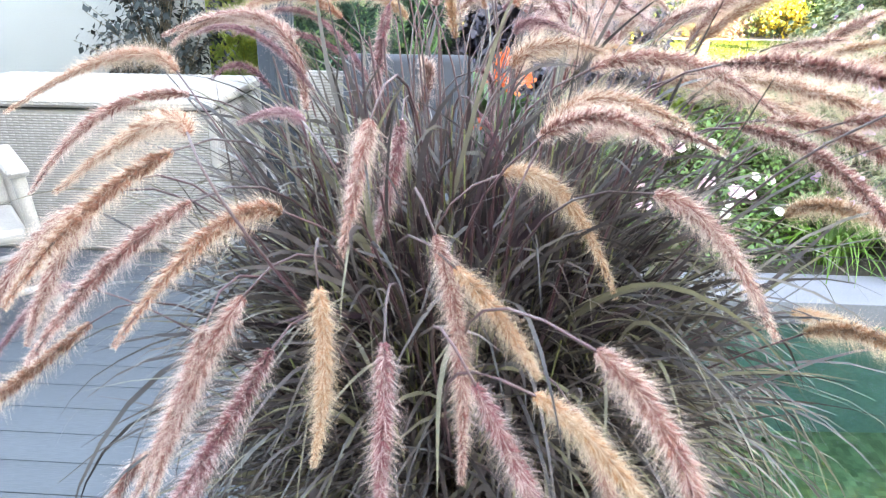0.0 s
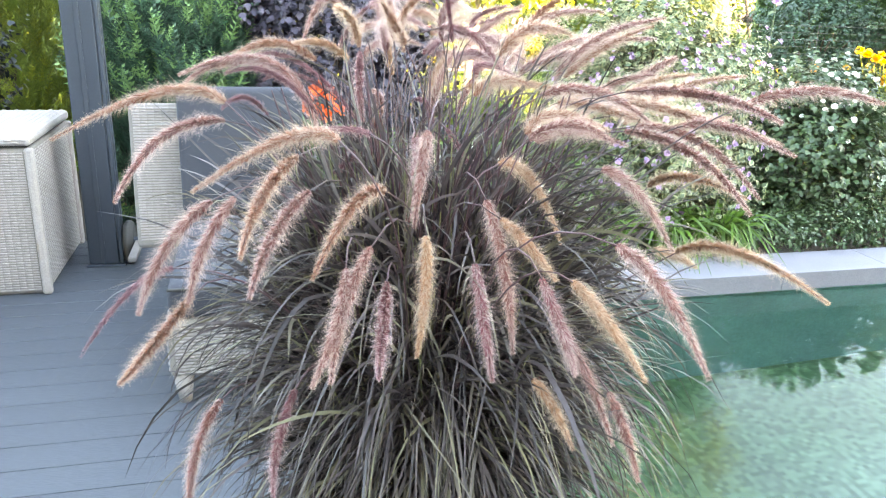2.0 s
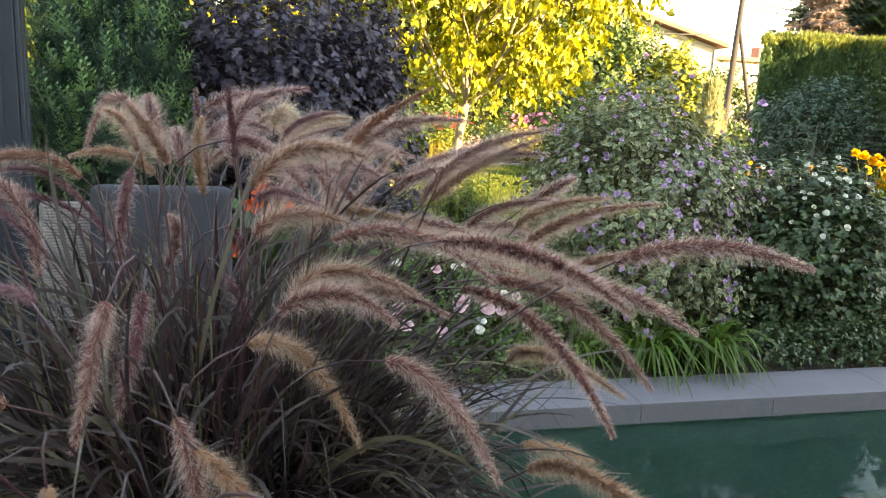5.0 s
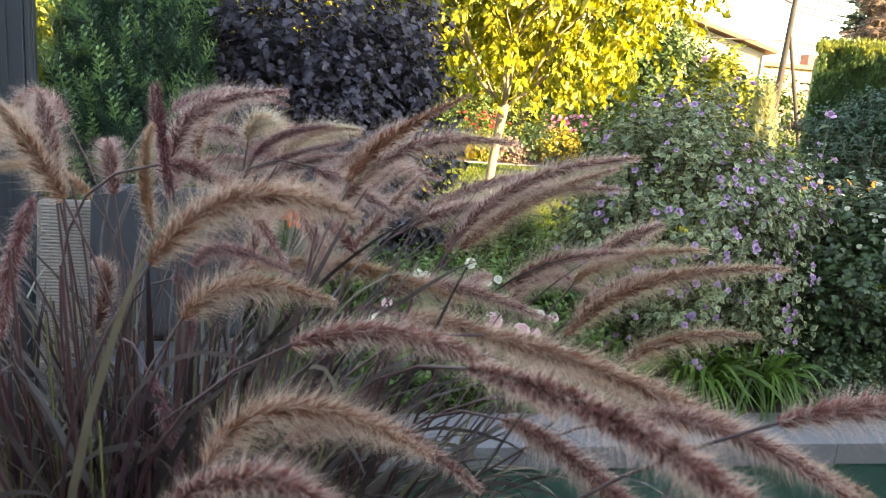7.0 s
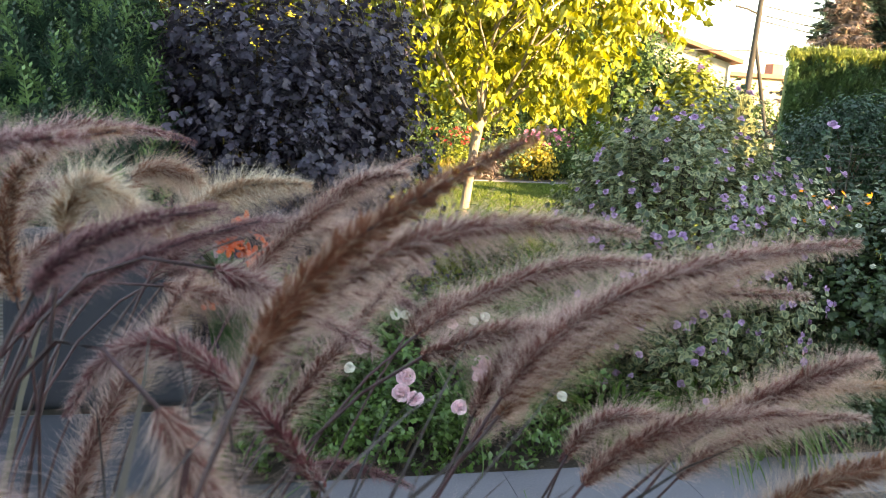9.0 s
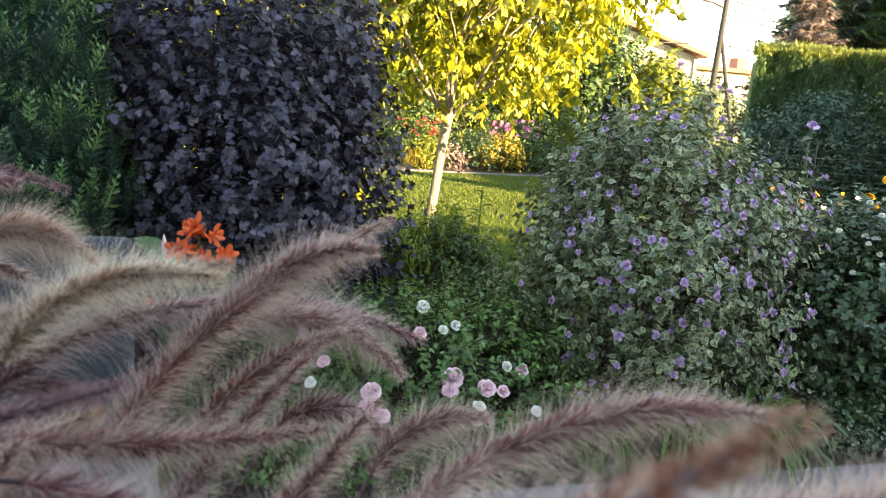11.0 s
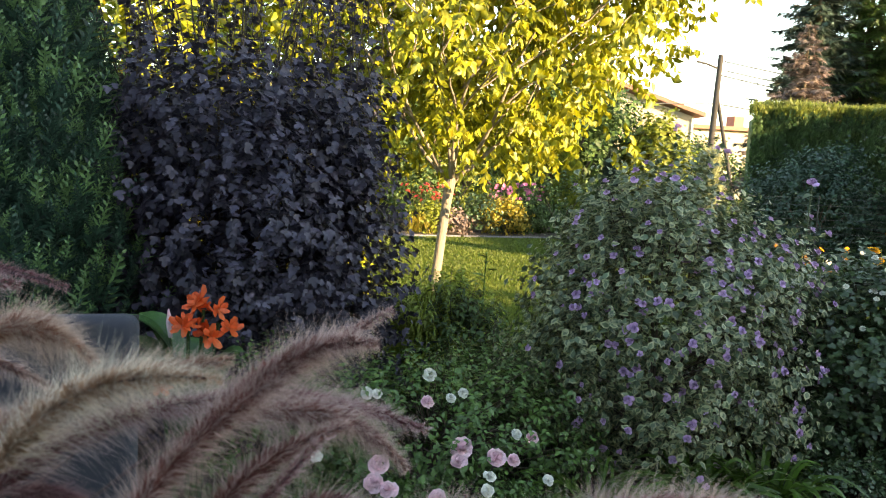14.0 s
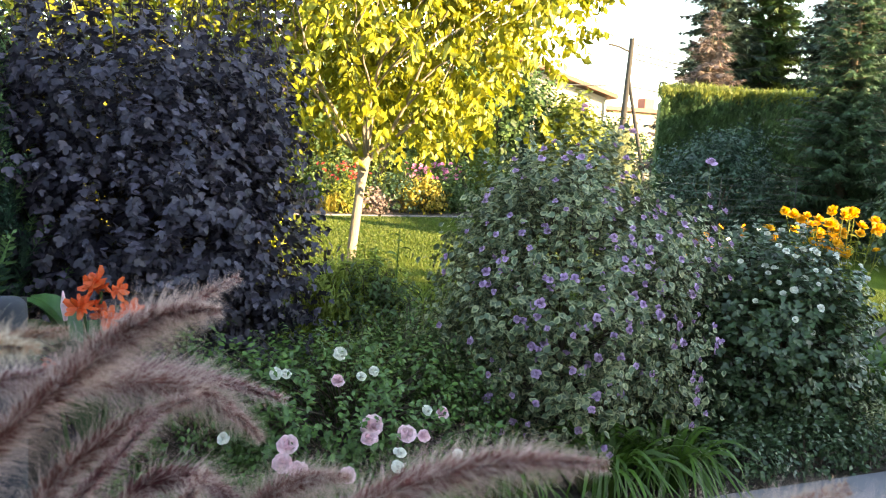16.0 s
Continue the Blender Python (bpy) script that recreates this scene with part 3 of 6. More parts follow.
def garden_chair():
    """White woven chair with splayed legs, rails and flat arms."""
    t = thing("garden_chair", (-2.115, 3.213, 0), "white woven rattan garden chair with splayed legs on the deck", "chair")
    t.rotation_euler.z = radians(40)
    for x, y in ((.27, -.23), (.27, .23), (-.27, -.23), (-.27, .23)):
        V, F = tube([(x, y, 0), (x * .86, y * .95, .33), (x * .74, y * .9, .66)], (.021, .026, .03), 10)
        put("leg", mesh_np("leg", V, F, [RATTAN], smooth=True), t)
    for s in (-1, 1):
        part("arm", box_bm(s * .2 - .045, s * .2 + .045, -.26, .26, .645, .69, .02, 2), RATTAN, t)
    part("seat", box_bm(-.2, .2, -.22, .22, .36, .42, .02, 2), RATTAN, t)
    part("backrest", box_bm(-.2, .2, .2, .25, .42, .95, .02, 2), RATTAN, t)
    for a, b2 in (((.26, -.23), (.26, .23)), ((-.26, -.23), (-.26, .23)), ((.26, -.23), (-.26, -.23)), ((.26, .23), (-.26, .23))):
        V, F = tube([(a[0] * .95, a[1], .15), (b2[0] * .95, b2[1], .15)], .018, 8)
        put("stretcher", mesh_np("stretcher", V, F, [RATTAN], smooth=True), t)
    return t


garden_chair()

# ---- fountain grass ----
CROWN = np.array((0.09, 1.31, 0.52))


def planter():
    p = thing("planter", (CROWN[0], CROWN[1], 0), "tall dark slate round planter standing at the pool edge", "planter")
    prof = [(.17, 0.0), (.175, .01), (.235, .50), (.245, .515), (.245, .54), (.225, .545), (.222, .50)]
    bm = bmesh.new()
    n = 40
    rings = [[bm.verts.new((r * math.cos(2 * math.pi * k / n), r * math.sin(2 * math.pi * k / n), z)) for k in range(n)] for r, z in prof]
    for a, b in zip(rings, rings[1:]):
        for k in range(n):
            bm.faces.new((a[k], a[(k + 1) % n], b[(k + 1) % n], b[k]))
    bm.faces.new(rings[0][::-1])
    part("pot", bm, POT, p, smooth=True)
    bm = bmesh.new()
    bmesh.ops.create_circle(bm, cap_ends=True, segments=32, radius=.222, matrix=Matrix.Translation((0, 0, .505)))
    part("potting_soil", bm, SOIL, p, "dark potting soil")
    return p


planter()
grass = thing("fountain_grass", tuple(CROWN), "purple fountain grass with arching blades and fluffy pink-tan plumes in a planter", "ornamental grass")


def blades(n, seed, reach, rise, drop, width, crown_r=.13, lift=0.0, stray=.35):
    """Arching blades as tapered strips, relative to the crown."""
    r = rng_of(seed)
    az = r.uniform(0, 2 * np.pi, n)
    rr = crown_r * np.sqrt(r.uniform(0, 1, n))
    R, H, D = r.uniform(*reach, n), r.uniform(*rise, n), r.uniform(*drop, n)
    az2 = az + r.normal(0, stray, n)
    p0 = np.stack([rr * np.cos(az), rr * np.sin(az), lift * r.uniform(0, 1, n)], -1)
    out = np.stack([np.cos(az2), np.sin(az2), np.zeros(n)], -1)
    p1 = p0 + out * (R * r.uniform(.12, .45, n))[:, None] + np.array((0, 0, 1.0)) * (H * 1.25)[:, None]
    p2 = p0 + out * R[:, None] + np.array((0, 0, 1.0)) * (H * D)[:, None] + r.normal(0, .04, (n, 3))
    k = 9
    t = np.linspace(0, 1, k)[None, :, None]
    C = (1 - t) ** 2 * p0[:, None] + 2 * t * (1 - t) * p1[:, None] + t ** 2 * p2[:, None]
    side = np.stack([-np.sin(az2), np.cos(az2), np.zeros(n)], -1)
    C = C + side[:, None] * (r.normal(0, .07, n)[:, None] * np.linspace(0, 1, k)[None] ** 2)[:, :, None]
    twist = r.normal(0, .5, n)
    side = unit(side + np.outer(twist, (0, 0, 1.0)))
    w = r.uniform(*width, n)[:, None] * np.array([.8, 1, 1, 1, .95, .85, .7, .45, .06])[None]
    A, B = C - side[:, None] * w[:, :, None] / 2, C + side[:, None] * w[:, :, None] / 2
    V = np.stack([A, B], 2).reshape(-1, 3)
    i = np.arange(k - 1)
    q = np.stack([2 * i, 2 * i + 1, 2 * i + 3, 2 * i + 2], -1)
    F = (q[None] + (np.arange(n) * 2 * k)[:, None, None]).reshape(-1, 4)
    return V, F


def droop_blades(base, way, length, turn, width, r, k=10):
    """Blades that leave base along way and bend down under their weight, as tapered strips."""
    n = len(base)
    pts, d = [base], way
    sway = r.normal(0, .16, (n, 3))
    for i in range(k - 1):
        d = unit(d + np.array((0, 0, -1.0)) * (turn * (.35 + 1.3 * i / k) / k)[:, None] + sway / k * 2 + r.normal(0, .035, (n, 3)))
        pts.append(pts[-1] + d * (length / (k - 1))[:, None])
    C = np.stack(pts, 1)
    flat = unit(np.cross(way, np.array((0, 0, 1.0))) + r.normal(0, .45, (n, 3)))
    w = width[:, None] * np.interp(np.linspace(0, 1, k), (0, .12, .55, .85, 1), (.55, 1, .9, .45, .05))[None]
    A, B = C - flat[:, None] * w[:, :, None] / 2, C + flat[:, None] * w[:, :, None] / 2
    V = np.stack([A, B], 2).reshape(-1, 3)
    q = np.stack([2 * np.arange(k - 1) + o for o in (0, 1, 3, 2)], -1)
    return V, (q[None] + (np.arange(n) * 2 * k)[:, None, None]).reshape(-1, 4)


def tillers(n, per, seed, rise=(.30, .74), fan=.24, long=(.17, .42), bend=.62):
    """Leafy culms fanning from the crown: blades along them, and the culms themselves."""
    r = rng_of(seed)
    az = r.uniform(0, 2 * np.pi, n)
    rr = .13 * np.sqrt(r.uniform(0, 1, n))
    lean = np.abs(r.normal(0, fan, n)) + .04
    H = r.uniform(*rise, n) * (1 - .35 * np.clip(lean, 0, .8))
    out = np.stack([np.cos(az), np.sin(az), np.zeros(n)], -1)
    root = out * rr[:, None]
    way = unit(out * np.tan(lean)[:, None] + np.array((0, 0, 1.0)))
    s = r.uniform(.22, 1.0, (n, per))
    base = root[:, None] + way[:, None] * (s * H[:, None])[:, :, None]
    a2 = az[:, None] + r.normal(0, 1.0, (n, per))
    o2 = np.stack([np.cos(a2), np.sin(a2), np.zeros_like(a2)], -1)
    d = unit(way[:, None] + o2 * r.uniform(.25, .95, (n, per))[:, :, None]).reshape(-1, 3)
    m = n * per
    B = droop_blades(base.reshape(-1, 3), d, r.uniform(*long, m), r.gamma(3.0, bend, m), r.uniform(.0042, .0082, m), r)
    C = [tube(bez(p, p + w * h * .5 + r.normal(0, .012, 3), p + w * h, 6), np.linspace(.0022, .001, 6), 5) for p, w, h in zip(root, way, H)]
    return B, join(C)


r = rng_of(11)
up, culms = tillers(330, 13, 12)
up2, culms2 = tillers(170, 9, 16, (.55, .84), .15, (.12, .30), .35)
n = 1500
az = r.uniform(0, 2 * np.pi, n)
o = np.stack([np.cos(az), np.sin(az), np.zeros(n)], -1)
skirt = droop_blades(o * (.17 * np.sqrt(r.uniform(0, 1, n)))[:, None] + np.array((0, 0, 1.0)) * r.uniform(0, .28, n)[:, None],
                     unit(o * r.uniform(.2, .8, n)[:, None] + np.array((0, 0, 1.0)) + r.normal(0, .15, (n, 3))),
                     r.uniform(.34, .60, n), r.uniform(2.6, 5.0, n), r.uniform(.004, .008, n), r)
n = 70
az = r.uniform(0, 2 * np.pi, n)
o = np.stack([np.cos(az), np.sin(az), np.zeros(n)], -1)
stray = droop_blades(o * .2 + np.array((0, 0, 1.0)) * r.uniform(.3, .6, n)[:, None], unit(o + np.array((0, 0, 1.0)) * r.uniform(.2, .9, n)[:, None]), r.uniform(.32, .5, n), r.uniform(1.5, 3.4, n), r.uniform(.0025, .0045, n), r)
n = 340
az = r.uniform(0, 2 * np.pi, n)
o = np.stack([np.cos(az), np.sin(az), np.zeros(n)], -1)
dark = droop_blades(o * (.15 * np.sqrt(r.uniform(0, 1, n)))[:, None] + np.array((0, 0, 1.0)) * r.uniform(.22, .48, n)[:, None],
                    unit(o * r.uniform(.05, .45, n)[:, None] + np.array((0, 0, 1.0))), r.uniform(.26, .46, n), r.uniform(.3, 1.5, n), r.uniform(.006, .013, n), r)
put("upright_leaves", mesh_np("upright_leaves", *dark, [DARK_BLADE], smooth=True), grass, "broad dark burgundy upright leaves", "stuff")
# short leaves of a darker brown fill the heart of the clump
n = 1500
az = r.uniform(0, 2 * np.pi, n)
o = np.stack([np.cos(az), np.sin(az), np.zeros(n)], -1)
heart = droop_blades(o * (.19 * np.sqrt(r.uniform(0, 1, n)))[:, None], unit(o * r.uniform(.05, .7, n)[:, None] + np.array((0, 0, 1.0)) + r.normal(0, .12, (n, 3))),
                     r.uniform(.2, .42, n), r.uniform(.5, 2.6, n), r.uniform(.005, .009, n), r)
put("old_leaves", mesh_np("old_leaves", *heart, [HEART_BLADE], smooth=True), grass, "dark brown leaves in the heart of the clump", "stuff")
V, F = join([up, up2, skirt, stray])
put("blades", mesh_np("blades", V, F, [BLADE], smooth=True), grass, "narrow purple-brown and olive grass blades", "stuff")
put("culms", mesh_np("culms", *join([culms, culms2]), [CULM], smooth=True), grass, "olive green culms in the heart of the clump", "stuff")

# tall dark flowering culms
r = rng_of(15)
pieces = []
for k in range(64):
    a, q = r.uniform(0, 2 * np.pi), .12 * math.sqrt(r.uniform(0, 1))
    o = np.array((math.cos(a), math.sin(a), 0))
    h, l = r.uniform(.62, .90), r.uniform(.02, .20)
    S = bez(o * q, o * (q + l * .25) + np.array((0, 0, h * .55)), o * (q + l) + np.array((0, 0, h)), 9)
    pieces.append(tube(S, np.linspace(.0031, .0016, 9), 6))
V, F = join(pieces)
put("flower_culms", mesh_np("flower_culms", V, F, [STEM], smooth=True), grass, "upright dark burgundy flower culms", "stuff")

_plumes = 0


def plume(start, mid, tip, tone, fluff=1.0):
    """A bristly seed plume through three places of its axis, with its stem down to the crown."""
    global _plumes
    _plumes += 1
    r = rng_of(500 + _plumes)
    a, m, e = (np.array(p) - CROWN for p in (start, mid, tip))
    c = 2 * m - (a + e) / 2
    n = 40
    t = np.linspace(0, 1, n)[:, None]
    C = (1 - t) ** 2 * a + 2 * t * (1 - t) * c + t ** 2 * e
    L = np.linalg.norm(np.diff(C, axis=0), axis=1).sum()
    T = unit(np.gradient(C, axis=0))

    def around(count, s):
        i = np.clip(s * (n - 1), 0, n - 1.001)
        k = i.astype(int)
        f = (i - k)[:, None]
        pos, tan = C[k] * (1 - f) + C[k + 1] * f, unit(T[k] * (1 - f) + T[k + 1] * f)
        ref = unit(np.cross(tan, np.array([.31, .52, .8])))
        ang = r.uniform(0, 2 * np.pi, count)[:, None]
        rad = ref * np.cos(ang) + np.cross(tan, ref) * np.sin(ang)
        return pos, tan, rad
    core, bris = TONES[tone]
    swell = lambda s: np.clip(np.minimum(.55 + s * 4, 1) * np.minimum(.14 + 1.7 * (1 - s) ** .85, 1), .12, 1)
    # spikelets
    count = int(3600 * max(L, .12))
    s = r.uniform(0, 1, count) ** .95
    pos, tan, rad = around(count, s)
    lean = r.uniform(.35, .75, count)[:, None]
    d = unit(tan * (1 - lean) + rad * lean)
    slim = .45 if tone == "wine" else 1.0
    ln = (slim * r.uniform(.0065, .011, count) * swell(s))[:, None]
    X, Y, Z = axes(d, rad)
    sp = ([(-.16, .1, 0), (.16, .1, 0), (0, 1, .05), (0, .35, .22)], [(0, 1, 3), (0, 3, 2), (1, 2, 3)])
    V, F = stamp(*sp, pos + rad * (r.uniform(.0, .002, count) * swell(s))[:, None], X * ln, Y * ln, Z * ln)
    # short dark inner hairs that colour the core
    hairs = int(13000 * max(L, .12))
    hs = r.uniform(0, 1, hairs) ** .95
    hpos, htan, hrad = around(hairs, hs)
    hl = r.uniform(.3, .7, hairs)[:, None]
    hd = unit(htan * (1 - hl) + hrad * hl)
    hlen = (slim * r.uniform(.006, .012, hairs) * swell(hs))[:, None]
    hw = unit(np.cross(hd, r.normal(0, 1, (hairs, 3)))) * .0003
    hb = hpos + hrad * .002
    HV = np.stack([hb - hw, hb + hw, hb + hd * hlen], 1).reshape(-1, 3)
    V, F = join([(V, F), (HV, np.arange(len(HV)).reshape(-1, 3))])
    top = put("plume", mesh_np("plume", V, F, [core]), grass, {"tan": "tan fluffy seed plume", "cream": "cream-white fluffy ripe seed plume", "pink": "dusty pink bristly seed plume", "rust": "rusty brown fluffy seed plume with tan bristles", "mauve": "mauve-pink seed plume with pale bristles", "wine": "deep burgundy young seed plume"}[tone])
    # bristles
    count = int((10500 if tone in ("tan", "pink", "rust", "cream") else 8000) * max(L, .12) * fluff)
    s = r.uniform(0, 1, count) ** .95
    pos, tan, rad = around(count, s)
    lean = r.beta(2.0, 2.0, count)[:, None] * .52 + .30
    d = unit(tan * (1 - lean) + rad * lean + r.normal(0, .10, (count, 3)))
    long = (fluff if fluff < 1.4 else 1.68) * r.uniform(.010, .022, count) * (1 + .45 * (r.uniform(0, 1, count) > .94))
    ln = (long * swell(s) * (1.0 if tone != "wine" else .5))[:, None]
    wid = unit(np.cross(d, r.normal(0, 1, (count, 3)))) * .00015
    base = pos + rad * .002
    bend = d * ln + np.array((0, 0, -.12)) * ln
    V = np.stack([base - wid, base + wid, base + bend], 1).reshape(-1, 3)
    F = np.arange(len(V)).reshape(-1, 3)
    put("bristles", mesh_np("bristles", V, F, [bris]), top)
    # stem
    root = np.array((a[0], a[1], 0)) * r.uniform(.06, .2)
    t0 = T[0]
    reach = np.linalg.norm(a - root)
    p1 = root + (a - root) * np.array((.25, .25, .6))
    p2 = a - t0 * reach * .22
    tt = np.linspace(0, 1, 14)[:, None]
    S = (1 - tt) ** 3 * root + 3 * tt * (1 - tt) ** 2 * p1 + 3 * tt ** 2 * (1 - tt) * p2 + tt ** 3 * a
    S = np.concatenate([S, C[5::8]])
    V, F = tube(S, np.linspace(.0019, .0009, len(S)), 6)
    put("stem", mesh_np("stem", V, F, [STEM], smooth=True), top)


plume((-0.012, 0.870, 1.232), (-0.011, 0.869, 1.150), (-0.023, 0.859, 1.058), "tan", 1.3)
plume((0.083, 0.915, 1.266), (0.107, 0.887, 1.172), (0.112, 0.844, 1.058), "pink", 1.3)
plume((0.101, 0.900, 1.242), (0.141, 0.882, 1.204), (0.176, 0.859, 1.159), "tan", 1.3)
plume((0.048, 0.838, 1.200), (0.051, 0.798, 1.136), (0.052, 0.750, 1.072), "mauve", 1.3)
plume((0.141, 1.038, 1.289), (0.207, 1.068, 1.257), (0.271, 1.069, 1.141), "tan", 1.3)
plume((0.016, 0.992, 1.351), (0.006, 0.978, 1.307), (-0.011, 0.949, 1.218), "pink", 1.3)
plume((-0.056, 0.930, 1.278), (-0.106, 0.885, 1.272), (-0.167, 0.812, 1.198), "rust", 1.3)
plume((-0.082, 0.884, 1.215), (-0.121, 0.850, 1.146), (-0.148, 0.797, 1.062), "pink", 1.3)
plume((-0.061, 0.884, 1.163), (-0.081, 0.799, 1.131), (-0.100, 0.714, 1.109), "mauve", 1.3)
plume((-0.155, 0.969, 1.272), (-0.207, 0.897, 1.234), (-0.242, 0.811, 1.180), "pink", 1.3)
plume((-0.170, 0.975, 1.320), (-0.220, 0.898, 1.285), (-0.250, 0.810, 1.231), "rust", 1.3)
plume((-0.122, 0.899, 1.354), (-0.188, 0.965, 1.345), (-0.314, 1.006, 1.265), "rust", 1.3)
plume((-0.256, 0.980, 1.263), (-0.299, 0.959, 1.201), (-0.323, 0.930, 1.130), "pink", 1.3)
plume((-0.288, 1.004, 1.253), (-0.349, 0.979, 1.196), (-0.389, 0.940, 1.113), "pink", 1.3)
plume((-0.268, 1.234, 1.357), (-0.375, 1.290, 1.367), (-0.555, 1.307, 1.285), "rust", 1.3)
plume((-0.272, 1.276, 1.321), (-0.368, 1.227, 1.304), (-0.441, 1.156, 1.214), "pink", 1.3)
plume((-0.060, 1.036, 1.338), (-0.107, 1.106, 1.334), (-0.174, 1.170, 1.306), "wine", 1.3)
plume((-0.198, 1.391, 1.313), (-0.240, 1.390, 1.346), (-0.282, 1.380, 1.324), "wine", 1.3)
plume((-0.326, 1.050, 1.096), (-0.376, 0.954, 1.061), (-0.408, 0.866, 1.052), "rust", 1.3)
plume((-0.353, 1.069, 1.133), (-0.421, 1.087, 1.092), (-0.498, 1.074, 0.995), "wine", 1.3)
plume((0.204, 0.752, 1.246), (0.253, 0.712, 1.199), (0.290, 0.645, 1.106), "pink", 1.3)
plume((0.168, 0.791, 1.185), (0.231, 0.808, 1.119), (0.300, 0.799, 1.020), "tan", 1.3)
plume((0.123, 0.789, 1.194), (0.163, 0.792, 1.108), (0.191, 0.804, 1.039), "mauve", 1.3)
plume((0.455, 1.016, 1.134), (0.502, 0.922, 1.167), (0.563, 0.775, 1.132), "tan", 1.3)
plume((0.501, 1.164, 1.089), (0.571, 1.193, 1.064), (0.638, 1.217, 1.026), "tan", 1.3)
plume((0.274, 0.954, 1.297), (0.333, 0.946, 1.262), (0.389, 0.918, 1.173), "pink", 1.3)
plume((0.172, 0.996, 1.334), (0.228, 0.973, 1.361), (0.282, 0.937, 1.337), "pink", 1.3)
plume((0.233, 1.111, 1.386), (0.327, 1.108, 1.393), (0.424, 1.088, 1.341), "pink", 1.25)
plume((0.341, 1.032, 1.401), (0.406, 0.913, 1.411), (0.446, 0.793, 1.390), "pink", 1.25)
plume((0.521, 0.981, 1.388), (0.605, 0.938, 1.415), (0.688, 0.882, 1.402), "pink", 1.25)
plume((0.491, 1.103, 1.335), (0.556, 1.058, 1.339), (0.636, 0.986, 1.302), "pink", 1.25)
plume((0.395, 1.125, 1.323), (0.456, 1.007, 1.307), (0.488, 0.880, 1.238), "pink", 1.25)
plume((0.434, 1.162, 1.325), (0.529, 1.095, 1.306), (0.603, 1.015, 1.223), "pink", 1.25)
plume((0.473, 1.161, 1.213), (0.496, 1.081, 1.250), (0.542, 0.966, 1.239), "tan", 1.3)
plume((0.396, 1.600, 1.396), (0.490, 1.601, 1.445), (0.575, 1.563, 1.461), "pink", 1.4)
plume((0.431, 1.491, 1.376), (0.510, 1.494, 1.436), (0.615, 1.466, 1.490), "rust", 1.4)
plume((0.599, 1.491, 1.369), (0.640, 1.473, 1.402), (0.672, 1.450, 1.425), "pink", 1.4)
plume((0.388, 1.538, 1.400), (0.436, 1.522, 1.422), (0.483, 1.495, 1.432), "pink", 1.4)
plume((0.142, 1.878, 1.461), (0.169, 1.915, 1.481), (0.202, 1.946, 1.447), "rust", 1.4)
plume((-0.001, 1.955, 1.398), (0.083, 1.902, 1.513), (0.214, 1.835, 1.519), "wine", 1.4)
plume((0.108, 1.639, 1.412), (0.112, 1.643, 1.506), (0.191, 1.628, 1.540), "rust", 1.25)
plume((-0.033, 1.561, 1.493), (-0.076, 1.565, 1.519), (-0.118, 1.564, 1.439), "pink", 1.25)
plume((-0.101, 1.460, 1.408), (-0.191, 1.465, 1.439), (-0.286, 1.457, 1.389), "rust", 1.25)
plume((-0.020, 1.604, 1.397), (-0.078, 1.612, 1.433), (-0.154, 1.614, 1.423), "tan", 1.25)
plume((-0.153, 1.410, 1.385), (-0.259, 1.410, 1.409), (-0.343, 1.399, 1.369), "pink", 1.25)
plume((-0.109, 1.298, 1.321), (-0.190, 1.310, 1.397), (-0.270, 1.307, 1.395), "wine", 1.25)
plume((-0.085, 1.403, 1.356), (-0.151, 1.410, 1.387), (-0.206, 1.408, 1.374), "wine", 1.25)
plume((0.064, 1.541, 1.373), (0.054, 1.548, 1.448), (0.065, 1.549, 1.500), "tan", 1.25)
plume((0.187, 1.412, 1.363), (0.291, 1.382, 1.376), (0.406, 1.336, 1.354), "tan", 1.25)
plume((-0.296, 1.077, 0.901), (-0.338, 1.027, 0.839), (-0.349, 0.963, 0.756), "pink", 1.25)
plume((-0.181, 1.009, 0.945), (-0.213, 0.961, 0.877), (-0.223, 0.916, 0.817), "mauve", 1.25)
plume((0.220, 0.972, 1.061), (0.262, 0.918, 0.982), (0.287, 0.847, 0.886), "pink", 1.25)
plume((0.302, 0.908, 0.946), (0.317, 0.866, 0.893), (0.321, 0.819, 0.836), "pink", 1.25)
plume((0.170, 0.907, 0.982), (0.196, 0.879, 0.946), (0.216, 0.837, 0.894), "tan", 1.25)
plume((0.024, 1.899, 1.411), (0.087, 1.917, 1.460), (0.184, 1.921, 1.423), "pink", 1.4)
plume((0.030, 1.830, 1.368), (0.095, 1.852, 1.424), (0.194, 1.860, 1.417), "pink", 1.4)
plume((0.065, 1.627, 1.410), (0.051, 1.636, 1.485), (0.046, 1.639, 1.544), "wine", 1.4)
plume((0.632, 1.597, 1.266), (0.692, 1.579, 1.316), (0.760, 1.537, 1.342), "pink", 1.4)
plume((0.561, 1.682, 1.240), (0.608, 1.680, 1.291), (0.679, 1.635, 1.276), "wine", 1.4)
plume((0.138, 1.539, 1.418), (0.199, 1.553, 1.461), (0.291, 1.555, 1.492), "wine", 1.4)
plume((0.170, 1.668, 1.310), (0.204, 1.690, 1.380), (0.254, 1.698, 1.418), "tan", 1.4)
plume((0.289, 1.616, 1.315), (0.336, 1.629, 1.373), (0.395, 1.634, 1.447), "pink", 1.4)
plume((0.327, 1.737, 1.221), (0.369, 1.731, 1.222), (0.426, 1.713, 1.205), "wine", 1.4)
plume((0.187, 1.725, 1.448), (0.243, 1.747, 1.476), (0.323, 1.757, 1.488), "rust", 1.4)
plume((0.179, 1.759, 1.400), (0.236, 1.787, 1.438), (0.332, 1.799, 1.452), "mauve", 1.4)
